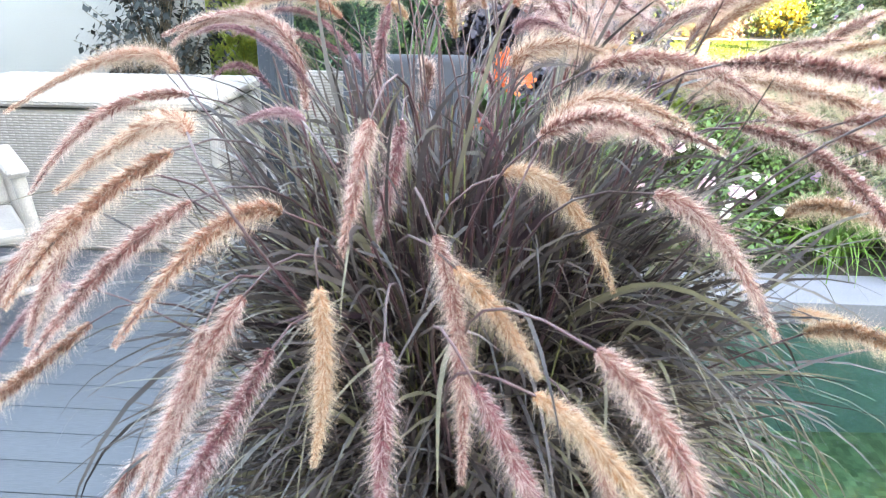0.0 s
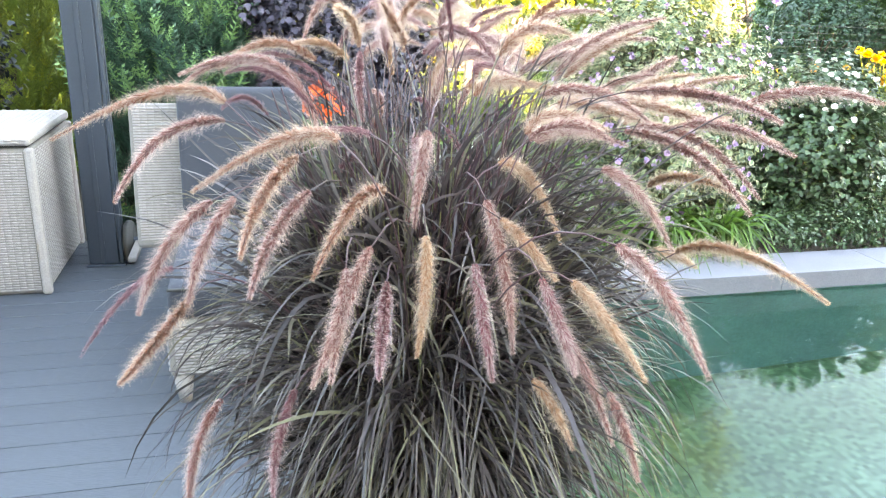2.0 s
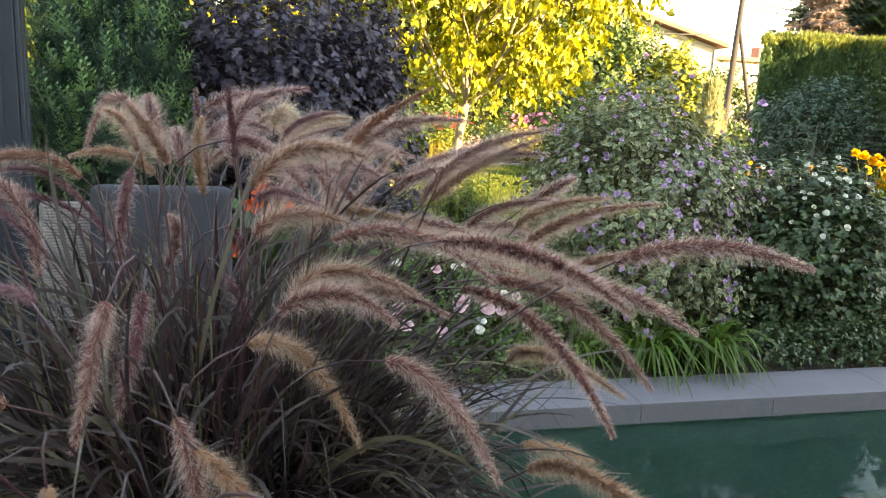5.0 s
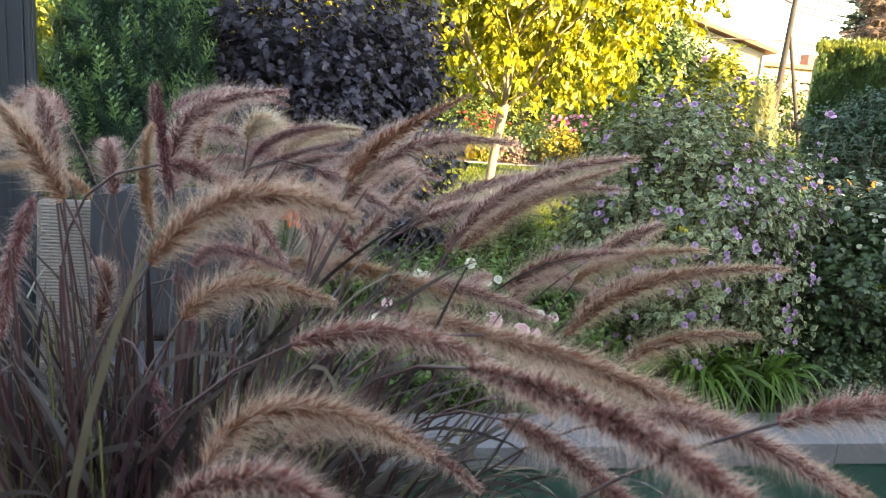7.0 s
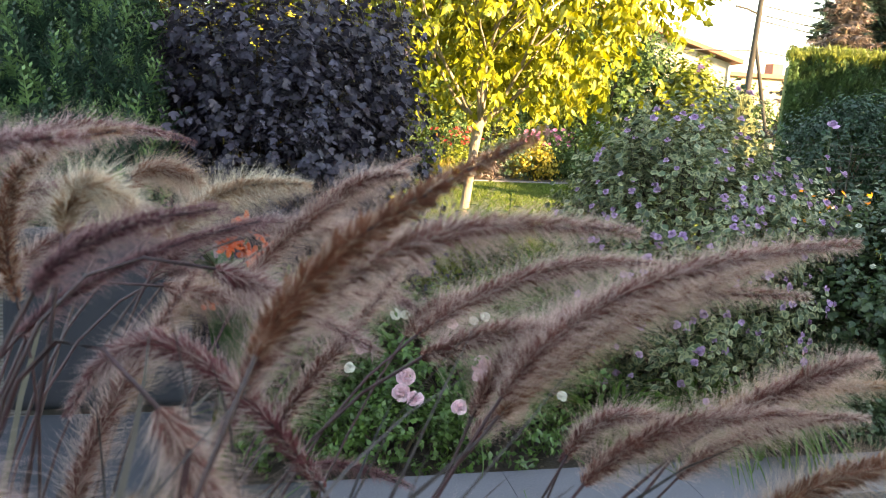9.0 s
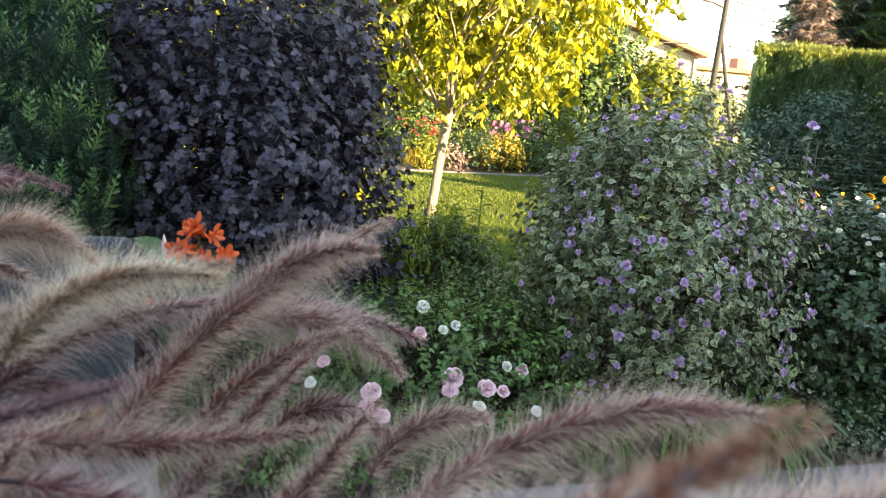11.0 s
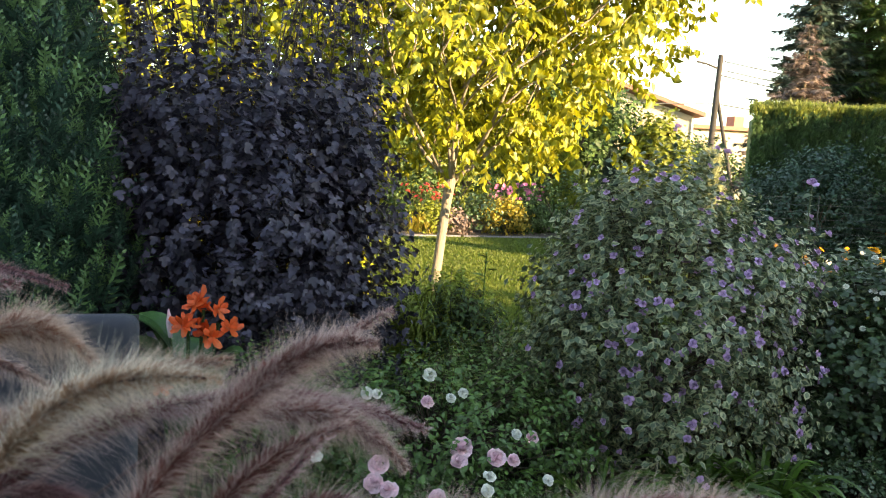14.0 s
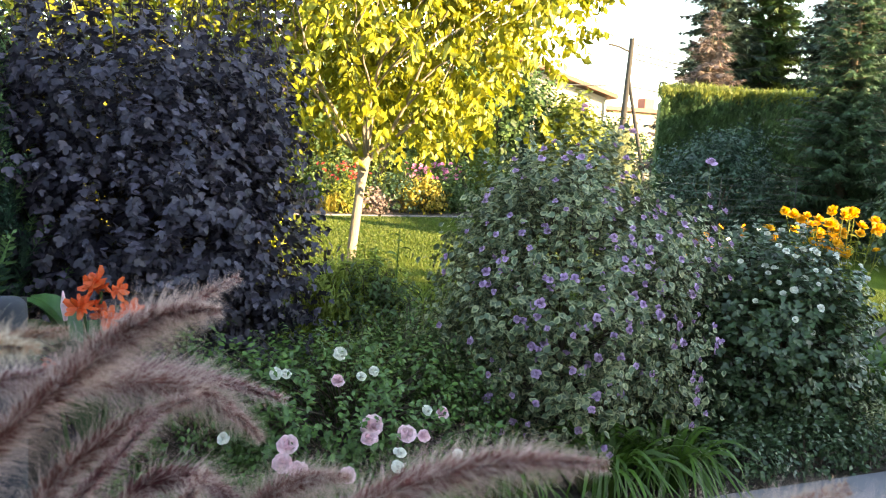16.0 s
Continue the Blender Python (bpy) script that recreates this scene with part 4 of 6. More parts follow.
plume((0.256, 1.704, 1.391), (0.313, 1.736, 1.455), (0.420, 1.744, 1.522), "pink", 1.4)
plume((0.273, 1.813, 1.436), (0.365, 1.815, 1.443), (0.459, 1.791, 1.423), "mauve", 1.4)
plume((0.322, 1.794, 1.438), (0.389, 1.789, 1.438), (0.439, 1.767, 1.405), "pink", 1.4)
plume((0.299, 1.744, 1.373), (0.338, 1.763, 1.413), (0.400, 1.767, 1.440), "pink", 1.4)
plume((0.349, 1.745, 1.376), (0.387, 1.749, 1.393), (0.431, 1.728, 1.369), "mauve", 1.4)
plume((0.411, 1.725, 1.355), (0.446, 1.732, 1.385), (0.490, 1.721, 1.393), "pink", 1.4)
plume((0.202, 1.681, 1.414), (0.276, 1.689, 1.402), (0.375, 1.690, 1.405), "pink", 1.4)
plume((0.158, 1.814, 1.486), (0.193, 1.826, 1.494), (0.233, 1.828, 1.468), "rust", 1.4)
plume((0.195, 1.765, 1.404), (0.219, 1.770, 1.403), (0.249, 1.767, 1.383), "wine", 1.4)
plume((0.333, 1.283, 1.350), (0.423, 1.260, 1.341), (0.583, 1.171, 1.288), "rust", 1.4)
plume((0.385, 1.174, 1.374), (0.489, 1.128, 1.356), (0.630, 1.013, 1.316), "rust", 1.4)
plume((0.040, 1.286, 1.449), (0.017, 1.285, 1.489), (-0.008, 1.280, 1.528), "rust", 1.4)
plume((0.562, 1.448, 1.280), (0.655, 1.429, 1.357), (0.788, 1.358, 1.396), "rust", 1.4)
plume((0.647, 1.455, 1.244), (0.708, 1.438, 1.283), (0.789, 1.394, 1.304), "rust", 1.4)
plume((0.606, 1.554, 1.319), (0.665, 1.539, 1.363), (0.764, 1.493, 1.386), "tan", 1.4)
plume((0.424, 1.468, 1.398), (0.500, 1.459, 1.468), (0.616, 1.418, 1.506), "pink", 1.4)
plume((0.146, 1.081, 1.448), (0.200, 1.096, 1.490), (0.275, 1.094, 1.480), "rust", 1.4)
plume((0.153, 1.238, 1.407), (0.177, 1.244, 1.422), (0.244, 1.241, 1.398), "wine", 1.4)
plume((0.147, 1.206, 1.372), (0.193, 1.219, 1.398), (0.269, 1.216, 1.385), "rust", 1.4)
plume((0.185, 1.042, 1.333), (0.237, 1.059, 1.363), (0.324, 1.039, 1.338), "rust", 1.4)
plume((0.272, 1.411, 1.427), (0.346, 1.413, 1.500), (0.463, 1.390, 1.514), "pink", 1.4)
plume((0.420, 1.514, 1.366), (0.491, 1.509, 1.440), (0.626, 1.464, 1.462), "pink", 1.4)
plume((0.187, 1.397, 1.481), (0.216, 1.401, 1.507), (0.269, 1.402, 1.520), "wine", 1.4)
plume((0.120, 1.336, 1.454), (0.135, 1.346, 1.524), (0.221, 1.354, 1.552), "mauve", 1.4)
plume((0.111, 1.321, 1.480), (0.176, 1.303, 1.462), (0.229, 1.287, 1.388), "mauve", 1.35)
plume((0.175, 1.498, 1.489), (0.189, 1.501, 1.516), (0.220, 1.500, 1.494), "cream", 1.4)
plume((0.327, 1.368, 1.351), (0.397, 1.360, 1.363), (0.498, 1.324, 1.338), "pink", 1.4)
plume((0.238, 1.392, 1.430), (0.255, 1.385, 1.400), (0.269, 1.376, 1.363), "pink", 1.4)
plume((0.125, 1.286, 1.457), (0.117, 1.291, 1.514), (0.114, 1.293, 1.555), "wine", 0.6)
plume((0.024, 1.315, 1.458), (0.018, 1.319, 1.505), (0.012, 1.319, 1.536), "mauve", 1.4)
plume((0.038, 1.470, 1.426), (0.033, 1.474, 1.462), (0.030, 1.476, 1.485), "mauve", 1.4)
plume((0.492, 1.486, 1.327), (0.548, 1.478, 1.368), (0.631, 1.448, 1.388), "pink", 1.4)
plume((0.251, 1.547, 1.459), (0.297, 1.543, 1.439), (0.360, 1.531, 1.405), "mauve", 1.4)
plume((0.049, 1.761, 1.504), (0.112, 1.781, 1.531), (0.195, 1.796, 1.528), "mauve", 1.4)
plume((0.065, 1.708, 1.465), (0.119, 1.727, 1.485), (0.182, 1.736, 1.461), "mauve", 1.4)
plume((0.157, 1.565, 1.285), (0.179, 1.600, 1.349), (0.235, 1.637, 1.441), "pink", 1.4)
plume((0.245, 1.664, 1.274), (0.289, 1.697, 1.353), (0.374, 1.717, 1.449), "mauve", 1.4)
plume((0.544, 1.632, 1.274), (0.590, 1.628, 1.311), (0.652, 1.589, 1.306), "pink", 1.4)
plume((0.281, 1.342, 1.470), (0.320, 1.362, 1.513), (0.399, 1.356, 1.563), "rust", 0.86)
plume((0.482, 1.726, 1.245), (0.510, 1.732, 1.272), (0.537, 1.727, 1.282), "pink", 1.4)
plume((0.111, 1.259, 1.308), (0.135, 1.225, 1.268), (0.156, 1.189, 1.216), "wine", 1.2)
plume((-0.023, 1.406, 1.430), (-0.031, 1.363, 1.371), (-0.029, 1.329, 1.310), "mauve", 1.2)
plume((-0.017, 1.458, 1.434), (-0.035, 1.452, 1.487), (-0.068, 1.442, 1.508), "tan", 1.4)
plume((0.011, 1.467, 1.262), (0.027, 1.477, 1.325), (0.011, 1.486, 1.348), "pink", 1.3)
plume((-0.088, 1.308, 1.219), (-0.059, 1.307, 1.241), (-0.047, 1.309, 1.262), "wine", 1.3)
plume((-0.118, 1.278, 1.303), (-0.194, 1.377, 1.411), (-0.353, 1.395, 1.384), "pink", 1.25)
plume((-0.037, 1.363, 1.310), (-0.159, 1.474, 1.414), (-0.277, 1.478, 1.377), "wine", 1.25)
plume((-0.117, 0.879, 1.188), (-0.134, 0.839, 1.127), (-0.171, 0.811, 1.051), "pink", 1.3)
plume((0.027, 1.134, 1.322), (0.021, 1.091, 1.265), (-0.001, 1.057, 1.181), "mauve", 1.25)
plume((0.316, 1.433, 1.363), (0.230, 1.493, 1.426), (0.178, 1.478, 1.390), "mauve", 1.3)
plume((0.233, 1.124, 1.305), (0.289, 1.113, 1.327), (0.359, 1.037, 1.314), "pink", 1.25)
plume((0.206, 1.699, 1.448), (0.250, 1.698, 1.490), (0.318, 1.675, 1.500), "cream", 1.4)
plume((0.305, 1.747, 1.446), (0.358, 1.745, 1.492), (0.406, 1.717, 1.507), "pink", 1.4)
plume((0.098, 1.474, 1.332), (0.123, 1.445, 1.319), (0.125, 1.410, 1.260), "wine", 1.2)


# ---- shrubs ----


def bump_dirs(D, seed, freq=1.8):
    return np.array([noise.noise(Vector(d) * freq + Vector((seed * 3.1, 0, seed * 1.7))) for d in D])


def twig_leaves(P, D, tl, per, leaf, template, r, droop=.25, mix=.8, level=.8):
    """Leaves set alternately along twigs that start at P and run along D. Returns V, F and the twigs' ends."""
    n = len(P)
    s = (np.arange(per) + .6) / per
    pos = (P[:, None] + D[:, None] * (tl[:, None] * s)[:, :, None]).reshape(-1, 3)
    ax = np.repeat(D, per, 0)
    ref = unit(np.cross(ax, r.normal(0, 1, (n * per, 3))))
    ang = np.tile(np.arange(per) * 2.4, n)[:, None]
    rad = ref * np.cos(ang) + np.cross(ax, ref) * np.sin(ang)
    d = unit(ax * (1 - mix) + rad * mix + np.array((0, 0, -droop)) + r.normal(0, .15, (n * per, 3)))
    nrm = unit(np.array((0, 0, level)) + ax * .6 + r.normal(0, 1.05 - .875 * level, (n * per, 3)))
    X, Y, Z = axes(d, nrm)
    size = (leaf * r.uniform(.65, 1.25, n * per))[:, None]
    return stamp(*template, pos, X * size, Y * size, Z * size)


def crown_twigs(c, rx, ry, h, n, r, seed, rough=.22, low=-.9, inner=.55, up=.5, freq=1.8, thin=0.0, sink=.22):
    """Twig starts and ways over an uneven crown standing on z = c.z."""
    D = unit(r.normal(0, 1, (n * 2, 3)))
    D = D[D[:, 2] > low][:n]
    b = 1 + rough * 2 * bump_dirs(D, seed, freq)
    depth = inner + (1 - inner) * r.uniform(0, 1, len(D)) ** .5
    P = np.array(c) + np.array((0, 0, h * (1 - sink) * .5)) + D * np.array((rx, ry, h * (1 + sink) * .5)) * (b * depth)[:, None]
    W = unit(D * .7 + np.array((0, 0, up)) + r.normal(0, .35, D.shape))
    keep = (P[:, 2] > c[2] + .03) & (r.uniform(0, 1, len(P)) > thin * np.clip((P[:, 2] - c[2]) / h - .49, 0, 1) * 2.2)
    return P[keep], W[keep], D[keep]


def bush(name, c, rx, ry, h, n, per, leaf, template, leaf_mat, label, category, seed, twig=.16, droop=.25, rough=.22, up=.5, low=-.9, stems=7, mats=None, index=None, group="", freq=1.8, inner=.55, thin=0.0, level=.8):
    r = rng_of(seed)
    b = thing(name, c, label, category, group)
    P, W, D = crown_twigs((0, 0, 0), rx, ry, h, n, r, seed, rough, low, inner, up, freq, thin)
    tl = twig * r.uniform(.6, 1.4, len(P))
    V, F = twig_leaves(P, W, tl, per, leaf, template, r, droop, level=level)
    idx = np.array(index)[r.integers(0, len(index), len(P) * per)].ravel() if index is not None else None
    put("foliage", mesh_np("foliage", V, F, mats or [leaf_mat], idx), b, "", "stuff")
    # stems
    pieces = []
    for k in range(stems):
        a = 2 * math.pi * (k + r.uniform(0, .6)) / stems
        e = np.array((rx * .62 * math.cos(a), ry * .62 * math.sin(a), h * r.uniform(.55, .85)))
        S = bez((.06 * math.cos(a), .06 * math.sin(a), -.02), (e[0] * .4, e[1] * .4, e[2] * .6), e, 8)
        pieces.append(tube(S, np.linspace(.012, .003, 8) * min(max(h, .6), 1.3), 5))
    for k in r.choice(len(P), min(160, len(P)), replace=False):
        inn = P[k] * np.array((.35, .35, .75))
        pieces.append(tube(bez(inn, (inn + P[k]) / 2 + (0, 0, .03), P[k] + W[k] * tl[k], 6), np.linspace(.005, .0015, 6), 4))
    V, F = join(pieces)
    put("woody_frame", mesh_np("branches", V, F, [WOOD], smooth=True), b)
    return b, P, W, D, tl, r


def bloom_mesh(name, petals, rings, size, mat, r, cup=.5, width=.55):
    """A many-petalled bloom facing +z."""
    T = [(-.2, .05, 0), (.2, .05, 0), (.5, .6, .12), (.25, 1, .02), (-.25, 1, .02), (-.5, .6, .12), (0, .55, -.03)]
    TF = [(0, 1, 6), (1, 2, 6), (2, 3, 6), (3, 4, 6), (4, 5, 6), (5, 0, 6)]
    Vs = []
    for k in range(rings):
        lift = radians(12 + 70 * cup * 2 * ((k + .35) / max(rings, 1)) ** .9)
        m = max(petals - k, 3)
        for j in range(m):
            a = 2 * math.pi * (j + .5 * k + r.uniform(-.25, .25)) / m
            tilt = min(max(lift + r.normal(0, .16), .1), 1.5)
            L = size * (1 - .42 * k / rings) * r.uniform(.85, 1.12)
            o = np.array((math.cos(a), math.sin(a), 0))
            y = o * math.cos(tilt) + np.array((0, 0, 1)) * math.sin(tilt)
            x = np.array((-math.sin(a), math.cos(a), 0))
            z = np.cross(x, y)
            V, F = stamp(T, TF, np.array([[0, 0, .003 * k]]), np.array([x]) * L * width * 1.3, np.array([y]) * L, np.array([z]) * L)
            Vs.append((V, F))
    V, F = join(Vs)
    return mesh_np(name, V, F, [mat], smooth=True)


def set_blooms(parent, meshes, P, W, r, name="flower", scale=(.75, 1.2), label=""):
    for p, w in zip(P, W):
        ob = put(name, meshes[r.integers(len(meshes))], parent, label)
        q = Vector(w).to_track_quat("Z", "Y")
        s = r.uniform(*scale)
        ob.matrix_local = Matrix.LocRotScale(Vector(p), q @ Euler((0, 0, r.uniform(0, 6.28))).to_quaternion(), (s, s, s))


R0 = rng_of(77)
ROSES = [bloom_mesh("rose_bloom", 6, 5, .044, PINK_PETAL, R0, .46, .95) for _ in range(3)]
WHITES = [bloom_mesh("white_bloom", 6, 5, .037, WHITE_PETAL, R0, .46, .95) for _ in range(3)]
VIOLETS = [bloom_mesh("violet_bloom", 5, 4, .042, VIOLET, R0, .66, .75) for _ in range(3)]

# variegated hibiscus: green blade with a cream margin
VT = [(0, 0, 0), (-.16, .22, .03), (-.2, .48, .03), (0, .78, -.05), (.2, .48, .03), (.16, .22, .03), (0, .42, -.02),
      (-.27, .18, .04), (-.36, .5, .05), (0, 1.02, -.12), (.36, .5, .05), (.27, .18, .04)]
VF = [(0, 6, 1), (1, 6, 2), (2, 6, 3), (6, 4, 3), (6, 5, 4), (0, 5, 6), (0, 1, 7), (1, 2, 8), (1, 8, 7), (2, 3, 9), (2, 9, 8), (3, 4, 9), (4, 10, 9), (4, 5, 10), (5, 11, 10), (5, 0, 11)]
# margins: full, one-sided, narrow, and nearly all cream
VI = [[0] * 6 + [1] * 10, [1, 0, 0, 0, 1, 1] + [1] * 10, [0] * 6 + [1, 1, 1, 1, 1, 0, 0, 0, 0, 0], [0] * 6 + [0, 0, 1, 1, 1, 1, 1, 0, 0, 0], [0] * 6 + [0, 0, 0, 0, 0, 1, 1, 1, 1, 1], [0, 1, 1, 0, 0, 0] + [1] * 10]
hib, P, W, D, tl, r = bush("hibiscus_shrub", (2.64, 5.05, -.03), .70, .65, 1.55, 3000, 9, .043, (VT, VF), None,
                           "variegated hibiscus shrub with violet double flowers in the bed", "shrub", 21, twig=.24, mats=[HIB_GREEN, HIB_CREAM], index=VI, rough=.19, up=.55, level=.55)
k = np.argsort(-(D[:, 2] * .15 - D[:, 1] * .5 + r.uniform(0, 1.6, len(D))))[:280]
set_blooms(hib, VIOLETS, P[k] + W[k] * tl[k][:, None] * 1.02, unit(D[k] + W[k]), r, scale=(.36, .66))

wr, P, W, D, tl, r = bush("white_flowering_shrub", (3.93, 4.86, -.03), .57, .56, 1.12, 2100, 8, .042, LOBED, DARK_LEAF,
                          "dense dark green shrub dotted with white double flowers", "shrub", 22, twig=.16, rough=.14)
k = np.argsort(-(D[:, 2] * .9 - D[:, 1] * .5 + r.uniform(0, .9, len(D))))[:58]
set_blooms(wr, WHITES, P[k] + W[k] * tl[k][:, None], unit(D[k] + W[k]), r, scale=(.40, .72))

rose, P, W, D, tl, r = bush("rose_bush", (1.25, 4.80, -.03), .74, .46, .60, 1300, 10, .034, OVATE, ROSE_LEAF,
                            "low rose bush with pale pink and white double blooms", "rose bush", 23, twig=.18, rough=.25)


def rose_at(x, y, z, bloom, size):
    """One bloom of the rose bush with its short stalk, facing outwards and up."""
    p = np.array((x, y, z)) * .95 + np.array((.017, .064, .08)) - np.array((1.25, 4.80, -.03))
    d = unit(np.array((p[0] * .5 + r.normal(0, .25), -.75 + r.normal(0, .2), .75)))
    ob = put("rose_bloom", ROSES[bloom] if bloom < 3 else WHITES[bloom - 3], rose, "pale pink double rose bloom" if bloom < 3 else "white double rose bloom")
    ob.matrix_local = Matrix.LocRotScale(Vector(p), Vector(d).to_track_quat("Z", "Y"), (size * .88, size * .88, size * .88))
    V, F = tube(bez(p - d * .004, p - d * .06, p * np.array((.8, .8, .6)) + np.array((0, .05, 0)), 6), .0022, 5)
    put("bloom_stalk", mesh_np("bloom_stalk", V, F, [ROSE_LEAF]), ob).matrix_local = ob.matrix_local.inverted()


rose_at(1.23, 4.80, .56, 3, 1.1)
rose_at(1.19, 4.66, .47, 0, .9)
rose_at(0.91, 4.70, .51, 4, .9)
rose_at(0.96, 4.72, .50, 3, .8)
rose_at(1.30, 4.42, .33, 1, 1.25)
rose_at(1.27, 4.36, .29, 2, .95)
rose_at(1.45, 4.38, .29, 2, 1.1)
rose_at(1.53, 4.37, .28, 0, .85)
rose_at(0.91, 4.34, .31, 0, 1.2)
rose_at(0.88, 4.25, .27, 1, 1.1)
rose_at(0.93, 4.21, .25, 2, 1.0)
rose_at(1.66, 4.48, .34, 0, .85)
rose_at(1.59, 4.50, .35, 4, .8)
rose_at(1.66, 4.27, .22, 3, .85)
rose_at(1.39, 4.28, .25, 5, .85)
rose_at(1.36, 4.21, .22, 4, .85)
rose_at(1.13, 4.18, .22, 1, .9)
rose_at(1.38, 4.71, .49, 3, .85)
rose_at(1.31, 4.67, .48, 4, .75)
rose_at(0.72, 4.49, .40, 0, .8)
rose_at(0.65, 4.37, .35, 5, .8)

nb, P, W, D, tl, r = bush("ninebark_shrub", (0.25, 6.1, -.03), .88, .76, 3.5, 6000, 9, .049, LOBED, NINEBARK,
                          "tall dark purple ninebark shrub with lobed leaves", "shrub", 24, twig=.28, droop=.45, up=.8, rough=.12, stems=16, thin=4.2, level=.6)
P, W, D = crown_twigs((0, 0, 0), .66, .52, 2.05, 850, r, 27, .1, -.95, .4, .5)
V, F = twig_leaves(P, W, np.full(len(P), .25), 8, .075, OVATE, r, .1)
put("inner_foliage", mesh_np("inner_foliage", V, F, [NINEBARK]), nb, "", "stuff")
# loose arching growth low on the sunny side
P, W, D = crown_twigs((.50, -.05, 0), .52, .5, 1.75, 620, r, 28, .2, -.9, .45, .35)
V, F = twig_leaves(P, W, r.uniform(.18, .36, len(P)), 8, .050, LOBED, r, .5, level=.6)
put("low_foliage", mesh_np("low_foliage", V, F, [NINEBARK]), nb, "loose arching dark leafy growth", "stuff")
n = 110
P = np.stack([r.uniform(-.88, .86, n), r.uniform(-.6, .5, n), r.uniform(1.5, 2.45, n)], -1)
W = unit(np.stack([r.normal(0, .18, n) + P[:, 0] * .15, r.normal(0, .15, n), np.ones(n)], -1))
tl = r.uniform(.45, 1.0, n)
V, F = twig_leaves(P, W, tl, 17, .050, LOBED, r, .15, level=.4)
put("upper_foliage", mesh_np("upper_foliage", V, F, [NINEBARK]), nb, "long upright dark leafy growth", "stuff")
V, F = join([tube([p, p + w * l], (.004, .0015), 4) for p, w, l in zip(P, W, tl)])
put("upper_twig_frame", mesh_np("upper_twig_frame", V, F, [WOOD]), nb, "", "stuff")
mound, P, W, D, tl, r = bush("fine_leaved_shrub", (1.75, 6.5, -.03), .36, .36, .68, 600, 12, .055, LONG, MOUND,
                             "rounded clump of fine yellow-green foliage at the lawn", "shrub", 25, twig=.2, rough=.15, up=.9)


def conifer(name, c, radius, h, n, mat, label, seed, frond=.17, tips=None, category="conifer", group="", spray=None, per=5, broad=.75):
    """An upright conifer of flat upward fronds round a hidden trunk."""
    r = rng_of(seed)
    t = thing(name, c, label, category, group)
    spray = spray or FROND
    # upright flame-shaped sprays: a leading feathery frond with smaller ones at its foot
    m = n // per
    z = h * .95 * r.uniform(0, 1, m) ** .9
    az = r.uniform(0, 2 * np.pi, m)
    prof = np.minimum(1, .80 + .9 * z / h) * np.clip((1 - z / h), 0.015, 1) ** .8
    rad = radius * prof * (.62 + .38 * r.uniform(0, 1, m) ** .6) * (1 + .08 * np.sin(az * 5 + z * 3))
    o = np.stack([np.cos(az), np.sin(az), np.zeros(m)], -1)
    side = np.stack([-np.sin(az), np.cos(az), np.zeros(m)], -1)
    base = o * rad[:, None] + np.array((0, 0, 1)) * z[:, None]
    way = unit(o * .30 + np.array((0, 0, 1.0)) + r.normal(0, .09, (m, 3)))
    size = frond * r.uniform(.75, 1.35, m)
    Ps, Ds, Ns, Ss, tip = [], [], [], [], []
    for q in range(per):
        s_ = 0 if q == 0 else (-1 if q % 2 else 1)
        up_ = 0 if q == 0 else (q + 1) // 2 * .17
        Ps.append(base + way * (size * up_)[:, None] + o * (.012 * r.uniform(0, 1, m))[:, None])
        Ds.append(unit(way + side * (s_ * r.uniform(.4, .8, m))[:, None] + o * (r.uniform(-.1, .3, m))[:, None]))
        Ns.append(unit(o + side * (s_ * .5) + r.normal(0, .22, (m, 3))))
        Ss.append(size * (1 if q == 0 else .62 - .5 * up_) * r.uniform(.8, 1.15, m))
        tip.append((r.uniform(0, 1, m) < (.7 if q == 0 else .25)).astype(int))
    P, d, nrm, s = np.concatenate(Ps), np.concatenate(Ds), np.concatenate(Ns), np.concatenate(Ss)[:, None]
    X, Y, Z = axes(d, nrm)
    V, F = stamp(*spray, P, X * s * broad * r.uniform(.75, 1.25, (len(s), 1)), Y * s, Z * s)
    # upper half of the picked sprays takes the paler tip colour
    high = np.array([np.mean([spray[0][i][1] for i in f]) > .5 for f in spray[1]])
    idx = (np.concatenate(tip)[:, None] * high[None]).ravel().astype(int) if tips else np.zeros(len(F), int)
    # inner shoots close the body
    k = m * 2
    z = h * .93 * r.uniform(0, 1, k)
    az = r.uniform(0, 2 * np.pi, k)
    o = np.stack([np.cos(az), np.sin(az), np.zeros(k)], -1)
    q = radius * np.minimum(1, .80 + .9 * z / h) * np.clip(1 - z / h, .015, 1) ** .8 * r.uniform(.40, .70, k)
    X, Y, Z = axes(unit(o * .5 + np.array((0, 0, 1.0)) + r.normal(0, .2, (k, 3))), unit(o + r.normal(0, .4, (k, 3))))
    s = (.17 * r.uniform(.8, 1.5, k))[:, None]
    V, F = join([(V, F), stamp(*SCALE, o * q[:, None] + np.array((0, 0, 1.0)) * z[:, None], X * s, Y * s, Z * s)])
    idx = np.concatenate([idx, np.zeros(len(F) - len(idx), int)])
    put("foliage", mesh_np("foliage", V, F, [mat, tips] if tips else [mat], idx), t, "", "stuff")
    V, F = tube([(0, 0, -.05), (0, 0, h * .5), (0, 0, h * .95)], (.05 * h / 2, .03 * h / 2, .004), 8)
    put("trunk", mesh_np("trunk", V, F, [WOOD], smooth=True), t)
    return t


